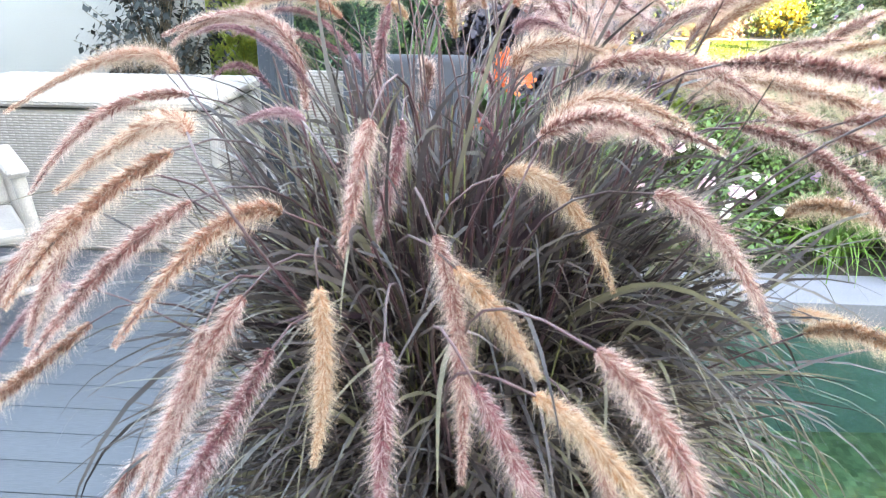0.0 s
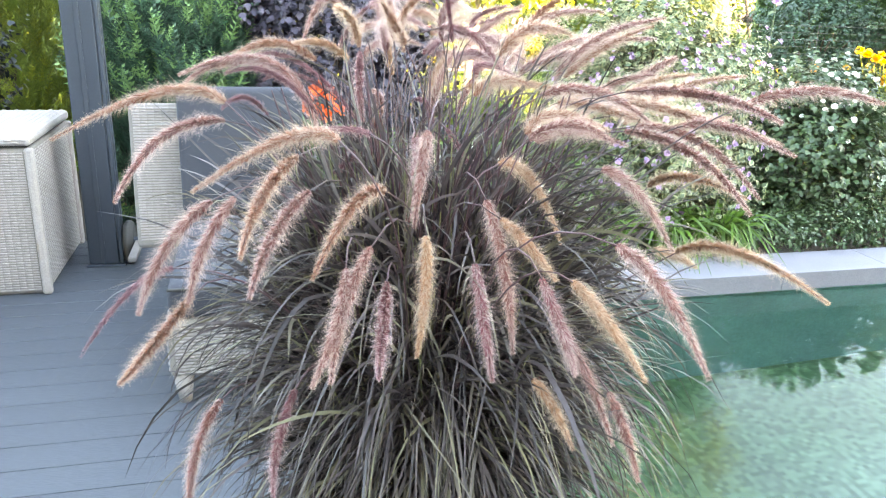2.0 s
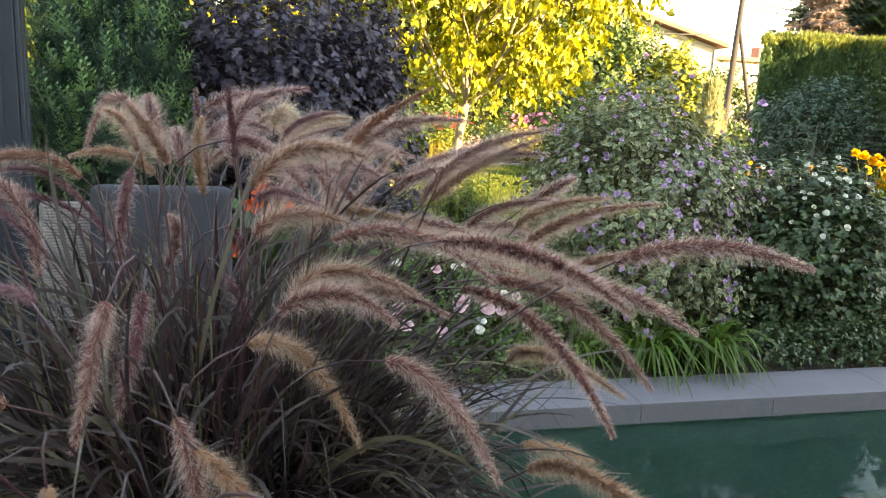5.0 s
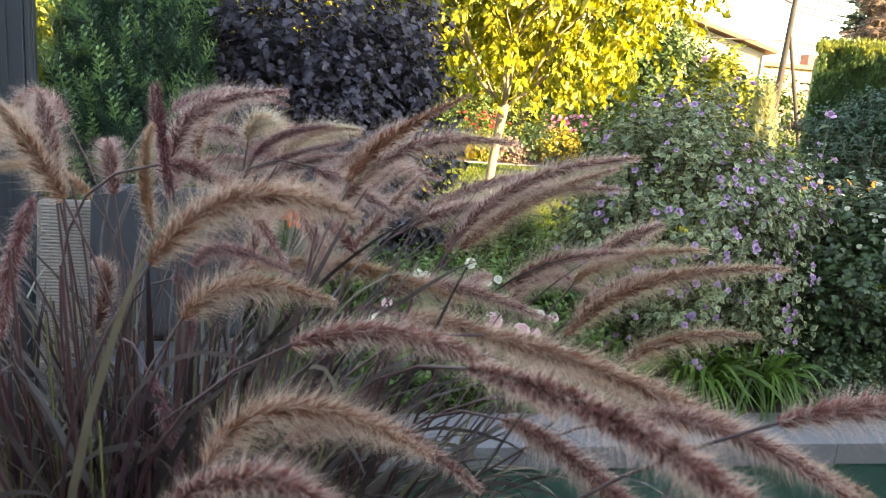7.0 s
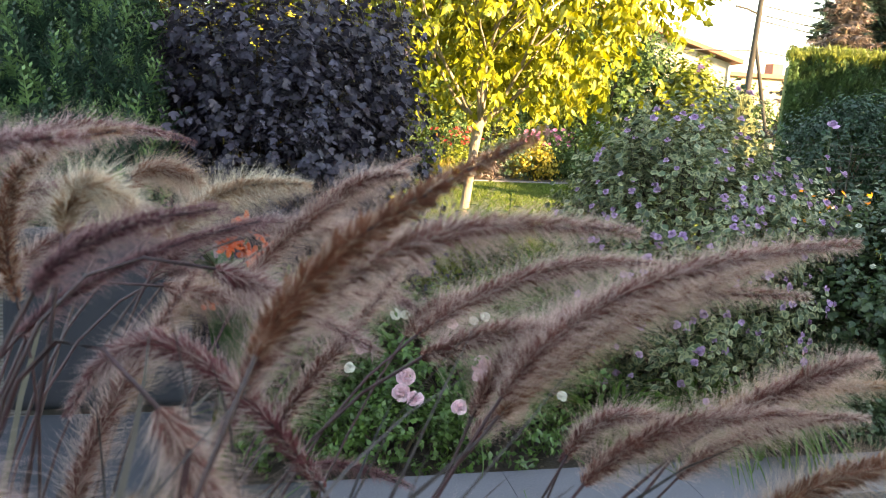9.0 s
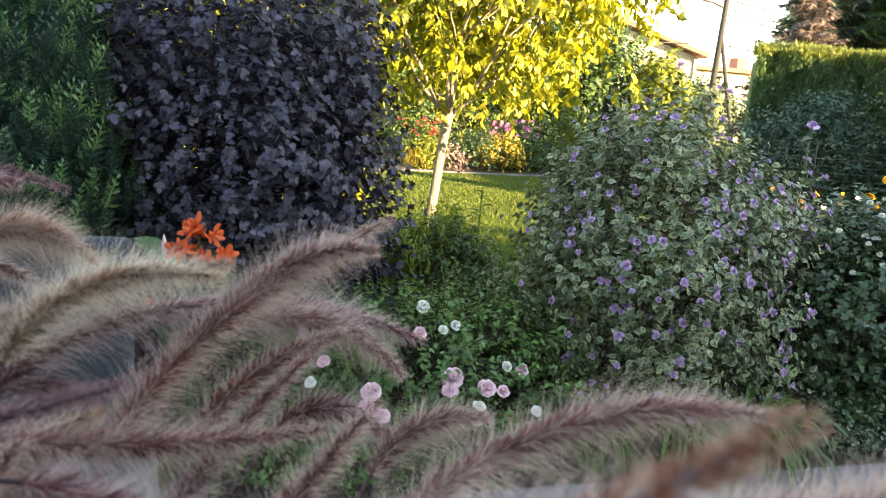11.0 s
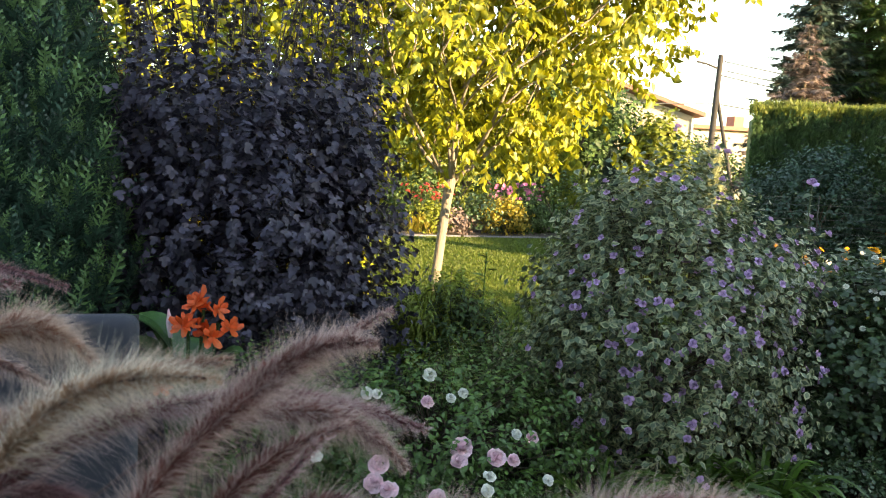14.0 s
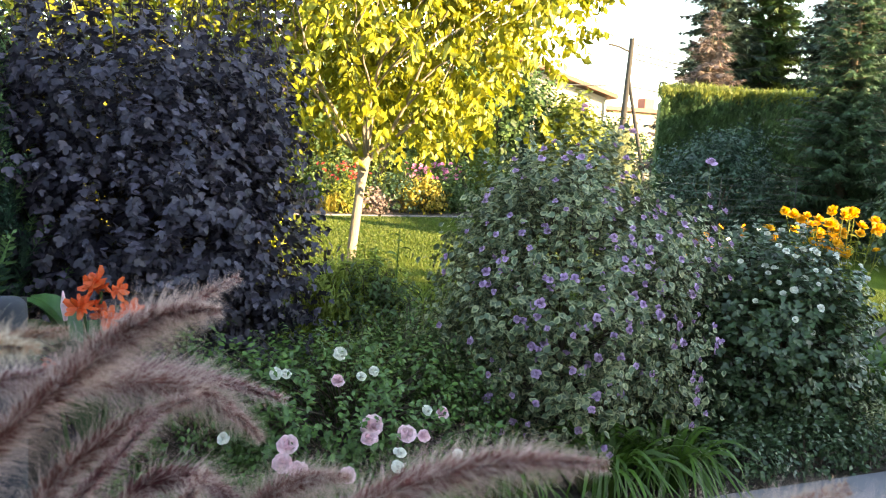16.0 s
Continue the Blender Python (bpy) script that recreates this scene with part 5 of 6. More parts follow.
conifer("thuja", (-0.74, 5.55, -.03), .67, 3.15, 7200, THUJA, "dense upright green thuja behind the deck", 31, frond=.26, tips=THUJA_TIP, per=4, broad=.95)
bush("smoke_bush", (-2.02, 5.16, -.03), .30, .18, 1.66, 380, 9, .055, OVATE, SMOKE, "slender dark-leaved shrub before the white wall", "shrub", 34, twig=.24, droop=.2, rough=.35, up=.3, stems=5)
conifer("golden_thuja", (-2.05, 6.75, -.03), .66, 2.9, 3200, THUJA_GOLD, "yellow-green thuja beside the white wall", 32, frond=.22, tips=FAR_LIME)
conifer("thuja", (-1.5, 7.6, -.03), .6, 3.2, 2500, THUJA, "dark green thuja behind the deck", 33, spray=SCALE)

# ---- walnut tree ----


def limbs(r, root, direction, length, radius, depth, out, ends):
    """A branching skeleton of curved limbs."""
    n = 6
    d = np.array(direction, float)
    pts = [np.array(root, float)]
    for _ in range(n):
        d = unit(d + r.normal(0, .12, 3) + np.array((0, 0, .03)))
        pts.append(pts[-1] + d * length / n)
    out.append(tube(np.array(pts), np.linspace(radius, radius * .55, n + 1), 7 if depth < 2 else 5))
    if depth >= 3:
        ends.append((pts[-1], d))
        ends.append((pts[3], d))
        return
    for k in range(3 if depth else 5):
        a = r.uniform(0, 2 * np.pi)
        side = np.array((math.cos(a), math.sin(a), r.uniform(-.1, .5)))
        limbs(r, pts[r.integers(3, n + 1)] if k else pts[-1], unit(d * .7 + side * .75), length * r.uniform(.6, .82), radius * .55, depth + 1, out, ends)


def walnut():
    r = rng_of(41)
    t = thing("walnut_tree", (2.43, 9.1, -.06), "young walnut tree with pale trunk and sunlit yellow-green leaves", "tree")
    V, F = tube([(-.10, 0, -.02), (-.06, 0, .5), (.0, 0, 1.1), (.05, 0, 1.5)], (.064, .053, .050, .064), 12)
    put("trunk", mesh_np("trunk", V, F, [BARK], smooth=True), t, "pale grey walnut trunk forking low")
    out, ends = [], []
    for d, l in (((-.55, -.1, .8), 1.25), ((.5, -.3, .75), 1.5), ((.15, .5, .85), 1.5), ((.75, .1, .55), 1.7), ((-.2, -.5, .8), 1.3), ((.0, 0, 1), 1.6), ((-.75, .3, .6), 1.3)):
        limbs(r, (.05, 0, 1.42), d, l, .024, 1, out, ends)
    V, F = join(out)
    put("limb_frame", mesh_np("limbs", V, F, [BARK], smooth=True), t)
    P, W, _ = crown_twigs((.75, .3, 1.15), 1.85, 1.7, 4.6, 2200, r, 41, .30, -1.0, .35, -.1, 2.8, sink=0)
    E = np.array([e[0] for e in ends])
    E = np.repeat(E, 3, 0) + r.normal(0, .2, (len(E) * 3, 3))
    P2, W2, _ = crown_twigs((1.7, .4, 2.6), 1.9, 1.8, 4.2, 1500, r, 43, .30, -1.0, .35, -.1, 2.8, sink=0)
    P3, W3, _ = crown_twigs((2.9, .2, 4.0), 1.6, 1.5, 2.3, 700, r, 44, .30, -1.0, .35, -.1, 2.8, sink=0)
    P, W = np.concatenate([P, P2, P3]), np.concatenate([W, W2, W3])
    P = np.concatenate([P, E])
    W = np.concatenate([W, unit(r.normal(0, 1, E.shape) - np.array((0, 0, .3)))])
    keep = P[:, 2] > 1.62 - .1 * P[:, 0] + .5 * np.clip(np.abs(P[:, 0]) - .4, 0, .7) + 1.3 * np.clip(P[:, 0] - 1.5, 0, 2)
    keep &= r.uniform(0, 1, len(P)) > .5 * np.clip((P[:, 0] - .9) / .5, 0, 1) * (P[:, 2] < 3.6)
    P, W = P[keep], W[keep]
    V, F = twig_leaves(P, W, r.uniform(.2, .38, len(P)), 9, .106, WIDE, r, droop=.8, mix=.75, level=.15)
    put("crown", mesh_np("crown", V, F, [WALNUT]), t, "drooping yellow-green compound leaves", "stuff")
    return t


walnut()

# ---- far garden ----


def blob_bush(name, c, rx, ry, h, n, leaf, mat, label, seed, template=OVATE, category="shrub", group="", rough=.18, per=5, twig=.25, droop=.15, up=.4):
    """A farther shrub: leafy twigs over an uneven crown."""
    r = rng_of(seed)
    b = thing(name, c, label, category, group)
    P, W, D = crown_twigs((0, 0, 0), rx, ry, h, n, r, seed, rough, -.95, .6, up)
    V, F = twig_leaves(P, W, twig * r.uniform(.6, 1.4, len(P)), per, leaf, template, r, droop, level=.4)
    put("foliage", mesh_np("foliage", V, F, [mat]), b, "", "stuff")
    pieces = []
    for k in range(6):
        a = 2 * math.pi * (k + r.uniform(0, .6)) / 6
        e = np.array((rx * .6 * math.cos(a), ry * .6 * math.sin(a), h * r.uniform(.5, .8)))
        pieces.append(tube(bez((.05 * math.cos(a), .05 * math.sin(a), -.02), (e[0] * .4, e[1] * .4, e[2] * .6), e, 6), np.linspace(.02, .006, 6) * max(h, .5), 5))
    V, F = join(pieces)
    put("woody_frame", mesh_np("branches", V, F, [WOOD]), b)
    return b


# hedge: a long clipped body of fronds
def hedge(name, p, q, width, h, n, mat, label, seed, frond=.19):
    r = rng_of(seed)
    t = thing(name, (p[0], p[1], -.06), label, "hedge")
    ax = np.array((q[0] - p[0], q[1] - p[1], 0.0))
    L = np.linalg.norm(ax)
    ax /= L
    sd = np.array((ax[1], -ax[0], 0))
    core = bmesh.new()
    bmesh.ops.create_cube(core, size=1, matrix=Matrix.LocRotScale(Vector(ax * L / 2) + Vector((0, 0, h * .46)), Matrix((ax, -sd, (0, 0, 1))).transposed().to_quaternion(), (L * .99, width * .75, h * .92)))
    part("core", core, mat, t)
    u, side = r.uniform(0, L, n), r.integers(0, 5, n)
    z = h * r.uniform(0, 1, n) ** .9
    o = np.where((side < 4)[:, None], sd[None], 0.0)
    lump = .07 * np.sin(u * 2.1) + .07 * np.sin(u * 5.3 + z * 3) + .06 * np.sin(u * 9 - z * 6) + .05 * r.normal(0, 1, n)
    off = np.where(side < 4, width / 2 + lump, r.uniform(-width / 2, width / 2, n))
    z = np.where(side < 4, z, h + lump * .6)
    P = u[:, None] * ax + off[:, None] * sd + np.array((0, 0, 1)) * z[:, None]
    d = unit(o * .5 + np.array((0, 0, .8)) + r.normal(0, .3, (n, 3)))
    X, Y, Z = axes(d, unit(o + r.normal(0, .5, (n, 3))))
    s = (frond * r.uniform(.6, 1.3, n))[:, None]
    V, F = stamp(*SCALE, P - d * frond * .4, X * s, Y * s, Z * s)
    # topmost fronds take the brighter colour, painting sun on the hedge top
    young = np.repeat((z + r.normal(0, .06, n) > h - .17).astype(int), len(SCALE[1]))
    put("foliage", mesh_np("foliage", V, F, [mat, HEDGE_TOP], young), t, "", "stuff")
    return t


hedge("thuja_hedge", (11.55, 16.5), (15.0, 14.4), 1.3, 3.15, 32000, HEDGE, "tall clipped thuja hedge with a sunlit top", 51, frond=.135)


def spruce(name, c, radius, h, mat, label, seed, tiers=26, droop=.25, needle=1.0):
    """A conifer of whorled boughs, each hung with needle sprays."""
    r = rng_of(seed)
    t = thing(name, c, label, "conifer")
    V, F = tube([(0, 0, -.05), (0, 0, h * .5), (0, 0, h)], (.018 * h, .011 * h, .01), 8)
    put("trunk", mesh_np("trunk", V, F, [WOOD], smooth=True), t)
    Ps, Ds, Ls, boughs = [], [], [], []
    for k in range(tiers):
        for j in range(13):
            u = (k + r.uniform(0, 1)) / tiers
            z = h * (.05 + .94 * u)
            L = radius * (1 - u) ** .8 + .12
            a = r.uniform(0, 2 * np.pi)
            l = L * r.uniform(.65, 1.12)
            o = np.array((math.cos(a), math.sin(a), 0))
            e = o * l + np.array((0, 0, z - droop * l * r.uniform(.3, 1.6) + .15 * l))
            pts = bez((0, 0, z), o * l * .5 + np.array((0, 0, z - droop * l * .4)), e, 7)
            boughs.append(tube(pts, np.linspace(.004 * h * .5, .004, 7), 4))
            m = max(int(l / (.045 * needle)), 6)
            s = r.uniform(.12, 1, m)
            pos = np.stack([np.interp(s, np.linspace(0, 1, 7), pts[:, i]) for i in range(3)], -1)
            dd = unit(o * .7 + np.cross(o, (0, 0, 1)) * np.where(np.arange(m) % 2, 1, -1)[:, None] * .8 + np.array((0, 0, -.45)) + r.normal(0, .35, (m, 3)))
            Ps.append(pos)
            Ds.append(dd)
            Ls.append((.20 + .38 * (1 - s) * min(l, 1.4)) * needle * r.uniform(.7, 1.2, m))
    P, D, S = np.concatenate(Ps), np.concatenate(Ds), np.concatenate(Ls)[:, None]
    X, Y, Z = axes(D, unit(np.array((0, 0, 1)) + r.normal(0, .4, D.shape)))
    V, F = stamp(*SCALE, P, X * S * 1.3, Y * S, Z * S)
    put("needles", mesh_np("needles", V, F, [mat]), t, "", "stuff")
    V, F = join(boughs)
    put("bough_frame", mesh_np("boughs", V, F, [WOOD]), t)
    return t


spruce("spruce", (18.2, 22.5, -.06), 2.5, 10.5, SPRUCE, "tall dark spruce beyond the hedge", 61)
spruce("dry_spruce", (15.8, 20.0, -.06), 2.2, 6.0, DRY_SPRUCE, "bare brown dying spruce beyond the hedge", 62, tiers=15, needle=.75)
spruce("spruce", (20.2, 22.5, -.06), 2.8, 10.5, FAR_GREEN, "tall pine green conifer beyond the hedge", 63)
spruce("spruce", (20.6, 20.0, -.06), 2.4, 8.6, SPRUCE, "dark conifer beyond the hedge", 64)


def far_house():
    t = thing("house", (26.45, 42.0, -.06), "cream rendered house with brown tiled roof", "house")
    t.rotation_euler.z = radians(-12)
    part("wall", box_bm(-9, 0, 0, 9, 0, 4.9), HOUSE_WALL, t)
    bm = bmesh.new()
    V = [bm.verts.new(v) for v in ((-9.6, -.7, 7.9), (.45, -.7, 4.88), (.45, 9.7, 4.88), (-9.6, 9.7, 7.9), (-9.6, -.7, 8.15), (.45, -.7, 5.13), (.45, 9.7, 5.13), (-9.6, 9.7, 8.15))]
    for f in ((0, 1, 2, 3), (4, 7, 6, 5), (0, 4, 5, 1), (1, 5, 6, 2), (2, 6, 7, 3), (3, 7, 4, 0)):
        bm.faces.new([V[i] for i in f])
    part("roof", bm, ROOF, t)
    bm = bmesh.new()
    V = [bm.verts.new(v) for v in ((-9, 0, 4.9), (0, 0, 4.9), (-9, 0, 7.6), (-9, .25, 4.9), (0, .25, 4.9), (-9, .25, 7.6))]
    for f in ((0, 1, 2), (3, 5, 4), (0, 3, 4, 1), (1, 4, 5, 2), (2, 5, 3, 0)):
        bm.faces.new([V[i] for i in f])
    part("gable", bm, HOUSE_WALL, t)
    w = part("window", box_bm(-3.9, -2.1, -.05, .02, 1.6, 3.2), WHITE_PAINT, t)
    for x in (-3.8, -2.95):
        part("pane", box_bm(x, x + .75, -.07, -.052, 1.7, 3.1), WINDOW_GLASS, w)
    part("downpipe", box_bm(-.15, -.05, -.12, -.02, 0, 4.8), WHITE_PAINT, t)
    g = thing("garage", (31.5, 44.0, -.06), "low flat-roofed cream outbuilding with chimney", "building")
    part("wall", box_bm(-4.5, 6, 0, 6, 0, 4.35), HOUSE_WALL, g)
    part("roof", box_bm(-4.8, 6.3, -.4, 6.3, 4.35, 4.6), ROOF, g)
    part("chimney", box_bm(.6, 1.35, 2, 2.9, 4.6, 5.45), BRICK, g)


far_house()


def utility_pole():
    t = thing("utility_pole", (21.2, 32.4, -.06), "leaning weathered utility pole with cables and a brace", "utility pole")
    V, F = tube([(0, 0, 0), (.12, 0, 4), (.22, 0, 7.0)], (.16, .145, .12), 10)
    put("pole", mesh_np("pole", V, F, [POLE], smooth=True), t)
    V, F = tube([(1.3, -.5, 0), (.15, -.05, 5.2)], .085, 8)
    put("brace", mesh_np("brace", V, F, [POLE], smooth=True), t)
    V, F = tube([(.2, 0, 6.35), (-.45, 0, 6.55), (-1.0, 0, 6.62)], .05, 6)
    put("lamp_arm", mesh_np("lamp_arm", V, F, [POLE]), t)
    for z in (6.7, 6.2, 4.7):
        part("insulator", box_bm(.3, .42, -.05, .05, z, z + .2, .02), WHITE_PAINT, t)
    for z, x1, z1 in ((6.75, 22, 5.2), (6.35, 22, 4.7), (6.1, 22, 4.2), (4.8, 22, 3.9), (4.8, -22, 4.9)):
        n = 14
        s = np.linspace(0, 1, n)
        pts = np.stack([.25 + s * x1, s * -3, z + (z1 - z) * s - .9 * 4 * s * (1 - s) * .5], -1)
        V, F = tube(pts, .03, 4)
        put("cable", mesh_np("cable", V, F, [CABLE]), t)


utility_pole()

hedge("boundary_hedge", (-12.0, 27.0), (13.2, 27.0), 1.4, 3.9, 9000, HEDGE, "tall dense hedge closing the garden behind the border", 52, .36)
conifer("dark_cypress", (10.2, 20.5, -.06), .45, 2.1, 4000, SPRUCE, "slim dark green cypress beside the border", 93, frond=.2, spray=SCALE)

# border at the end of the lawn
bed("border_bed", 2.0, 13.0, 17.3, 21.5, -.06, 5, "dark soil of the far flower border")
slab("lawn_edging", 2.0, 13.0, 17.24, 17.3, -.06, -.03, STONE, label="pale stone edging of the lawn")
for c, rx, h, mat, n, lab, seed in (
        ((4.5, 18.8, -.03), .8, 1.3, FAR_GREEN, 260, "green border shrub with red flowers", 71),
        ((4.49, 17.9, -.03), .42, .52, FAR_LIME, 300, "low golden border plant", 72),
        ((4.94, 17.75, -.03), .34, .34, DRY_SPRUCE, 260, "low mauve border plant", 73),
        ((5.7, 18.0, -.03), .55, .75, DARK_LEAF, 220, "rounded dark evergreen border shrub", 74),
        ((6.25, 17.9, -.03), .42, .66, GOLD_LEAF, 320, "golden rounded border shrub", 75),
        ((6.87, 18.1, -.03), .36, .68, FAR_GREEN, 320, "clipped green ball shrub", 76),
        ((7.8, 18.2, -.03), .9, 1.3, FAR_GREEN, 300, "tall green border perennials", 77),
        ((6.7, 19.4, -.03), .9, 1.5, FAR_GREEN, 300, "green border shrub behind the flowers", 78),
        ((5.4, 19.8, -.03), 1.1, 1.8, FAR_LIME, 300, "airy yellow-green border shrub", 79)):
    blob_bush("border_shrub", c, rx, rx * .8, h, n, .09, mat, lab, seed, group="lawn border")
for c, rx, h, mat, n, lab, seed in (
        ((3.2, 22.5, -.06), 2.2, 5.5, FAR_GREEN, 1100, "tall green tree behind the border", 81),
        ((6.5, 23.5, -.06), 2.4, 5.0, FAR_LIME, 1100, "sunlit yellow-green tree behind the border", 82),
        ((10.5, 24.5, -.06), 2.3, 4.6, FAR_GREEN, 1800, "green shrubbery behind the border", 83),
        ((12.5, 22.0, -.06), .8, 2.9, FAR_LIME, 900, "sunlit yellow conifer shrub", 84),
        ((-1.5, 16.0, -.06), 2.6, 5.2, FAR_LIME, 1100, "sunlit tree behind the dark shrub", 85),
        ((-5.5, 13.0, -.06), 2.6, 5.5, FAR_LIME, 1100, "sunlit trees behind the conifers", 86),
        ((0.5, 24.0, -.06), 2.5, 6.5, FAR_GREEN, 1100, "tall green tree beyond the lawn", 87)):
    blob_bush("garden_tree", c, rx, rx, h, n, .19, mat, lab, seed, category="tree", per=8, twig=.6)
conifer("weeping_conifer", (8.7, 20.0, -.06), .55, 2.5, 5000, FAR_LIME, "narrow weeping yellow-green conifer", 91, frond=.22, spray=SCALE)
conifer("small_spruce", (7.56, 12.0, -.06), .5, 2.05, 4000, HIB_CREAM, "small silvery spruce beyond the hibiscus", 92, frond=.14, spray=SCALE)
for k, (x, y, h) in enumerate(((23.4, 36.5, 3.3), (28.0, 36.5, 3.4), (32.5, 37.6, 3.4))):
    blob_bush("boundary_shrub", (x, y, -.06), 2.2, 1.2, h, 900, .2, FAR_GREEN, "sunlit boundary hedge shrub before the house", 95 + k, group="boundary shrubs", per=6, twig=.4)
blob_bush("elder_shrub", (11.2, 13.8, -.06), 1.15, 1.0, 2.1, 1300, .09, ELDER, "broad blue-green shrub before the hedge", 98, template=OVATE, per=8, twig=.35)
spruce("hemlock", (12.5, 12.0, -.06), 1.55, 5.8, HEMLOCK, "broad feathery green hemlock before the hedge end", 99, tiers=34, droop=.12, needle=.5)
spruce("spruce", (23.5, 21.0, -.06), 3.0, 9.5, SPRUCE, "dark conifer closing the view beside the hedge", 65)
blob_bush("dark_shrub", (12.5, 9.5, -.06), 1.4, 1.2, 1.6, 900, .12, DARK_LEAF, "dark green garden shrub at the lawn", 100, per=7, twig=.3)

blob_bush("yellow_tree", (0.30, 10.8, -.06), 1.6, 1.5, 5.4, 1150, .17, WALNUT, "sunlit yellow-green tree behind the dark ninebark", 103, template=WIDE, category="tree", per=7, twig=.35, droop=.6)

# ---- smaller plants of the bed ----


def strap_clump(name, c, n, reach, rise, width, mat, label, seed, category="perennial", drop=(-.2, .5), crown=.12, single=True):
    """A clump of arching strap leaves; single: each leaf is a part of its own."""
    t = thing(name, c, label, category)
    V, F = blades(n, seed, reach, rise, drop, width, crown)
    if not single:
        put("leaves", mesh_np("leaves", V, F, [mat], smooth=True), t, "", "stuff")
        return t
    kv, kf = len(V) // n, len(F) // n
    for i in range(n):
        put("leaf", mesh_np("leaf", V[i * kv:(i + 1) * kv], F[:kf], [mat], smooth=True), t)
    return t


strap_clump("daylily_clump", (2.42, 4.24, -.03), 110, (.28, .48), (.28, .42), (.014, .024), LILY_LEAF, "daylily clump with arching strap leaves at the coping", 111)
strap_clump("daylily_clump", (2.78, 4.22, -.03), 110, (.26, .46), (.26, .40), (.014, .024), LILY_LEAF, "daylily clump with arching strap leaves at the coping", 112)
strap_clump("daylily_clump", (1.95, 4.28, -.03), 70, (.22, .40), (.22, .34), (.012, .02), LILY_LEAF, "small daylily clump beside the roses", 113)
strap_clump("grass_clump", (1.58, 6.42, -.03), 290, (.22, .52), (.55, .88), (.006, .011), MOUND, "clump of fine yellow-green ornamental grass", 114, "ornamental grass", drop=(.1, .85))
strap_clump("grass_clump", (1.70, 6.60, -.03), 290, (.20, .50), (.60, .92), (.006, .011), MOUND, "clump of fine yellow-green ornamental grass", 115, "ornamental grass", drop=(.1, .85))
bush("leafy_perennial", (1.82, 6.28, -.03), .25, .26, .62, 380, 9, .06, LONG, FAR_GREEN, "leafy green perennial with a few faded blooms at the lawn", "perennial", 116, twig=.2, rough=.2, up=.9, stems=12)


def canna():
    t = thing("canna", (0.12, 4.55, -.05), "orange canna lily with broad green leaves beside the chair", "canna")
    r = rng_of(121)
    # stalks
    tops = ((.0, 0, .92), (.06, .02, .99), (-.12, -.03, .70), (.12, .03, .93))
    for k, (x, y, z) in enumerate(tops):
        V, F = tube(bez((x * .3, y * .3, 0), (x * .5, y * .5, z * .6), (x, y, z), 8), np.linspace(.013, .007, 8), 7)
        put("stalk", mesh_np("stalk", V, F, [CANNA_LEAF], smooth=True), t)
    # leaves: broad blades folded along the midrib
    for k in range(16):
        a = r.uniform(0, 2 * np.pi) if k < 10 else 2.5 + .35 * (k - 10)
        L, wd, z0 = r.uniform(.34, .46), r.uniform(.12, .18), r.uniform(.36, .68) if k < 10 else r.uniform(.50, .66)
        o = np.array((math.cos(a), math.sin(a), 0))
        C = bez((0, 0, z0), o * .10 + np.array((0, 0, z0 + L * .75)), o * L * .62 + np.array((0, 0, z0 + L * .72)), 9)
        sd = np.array((-math.sin(a), math.cos(a), 0))
        w = wd * np.sin(np.linspace(.12, math.pi * .985, 9)) ** .8
        up = np.array((0, 0, 1)) * .35
        A, B = C - (sd - up) * w[:, None] / 2, C + (sd + up) * w[:, None] / 2
        V = np.concatenate([A, C, B])
        q = [(i, 9 + i, 10 + i, i + 1) for i in range(8)] + [(9 + i, 18 + i, 19 + i, 10 + i) for i in range(8)]
        put("leaf", mesh_np("leaf", V, q, [CANNA_LEAF], smooth=True), t)
    for k, (x, y, z) in enumerate(tops):
        for j in range(4 if k != 2 else 2):
            me = bloom_mesh("flower", 5, 2, .056, ORANGE_PETAL, r, .34, .42)
            ob = put("flower", me, t, "orange canna flower")
            d = Vector((r.normal(0, .7), r.normal(-.3, .6), r.uniform(.1, .9))).normalized()
            ob.matrix_local = Matrix.LocRotScale(Vector((x, y, z)) + d * .05 + Vector((r.normal(0, .03), 0, r.normal(0, .03))), d.to_track_quat("Z", "Y"), (1, 1, 1))
    V, F = tube([(-.07, 0, .88), (-.075, 0, .94), (-.078, 0, 1.0)], (.008, .014, .003), 7)
    put("bud", mesh_np("bud", V, F, [PINK_PETAL], smooth=True), t)
    V, F = tube([(-.03, 0, .55), (-.06, 0, .75), (-.07, 0, .89)], .006, 6)
    put("bud_stalk", mesh_np("bud_stalk", V, F, [CANNA_LEAF], smooth=True), t)


canna()


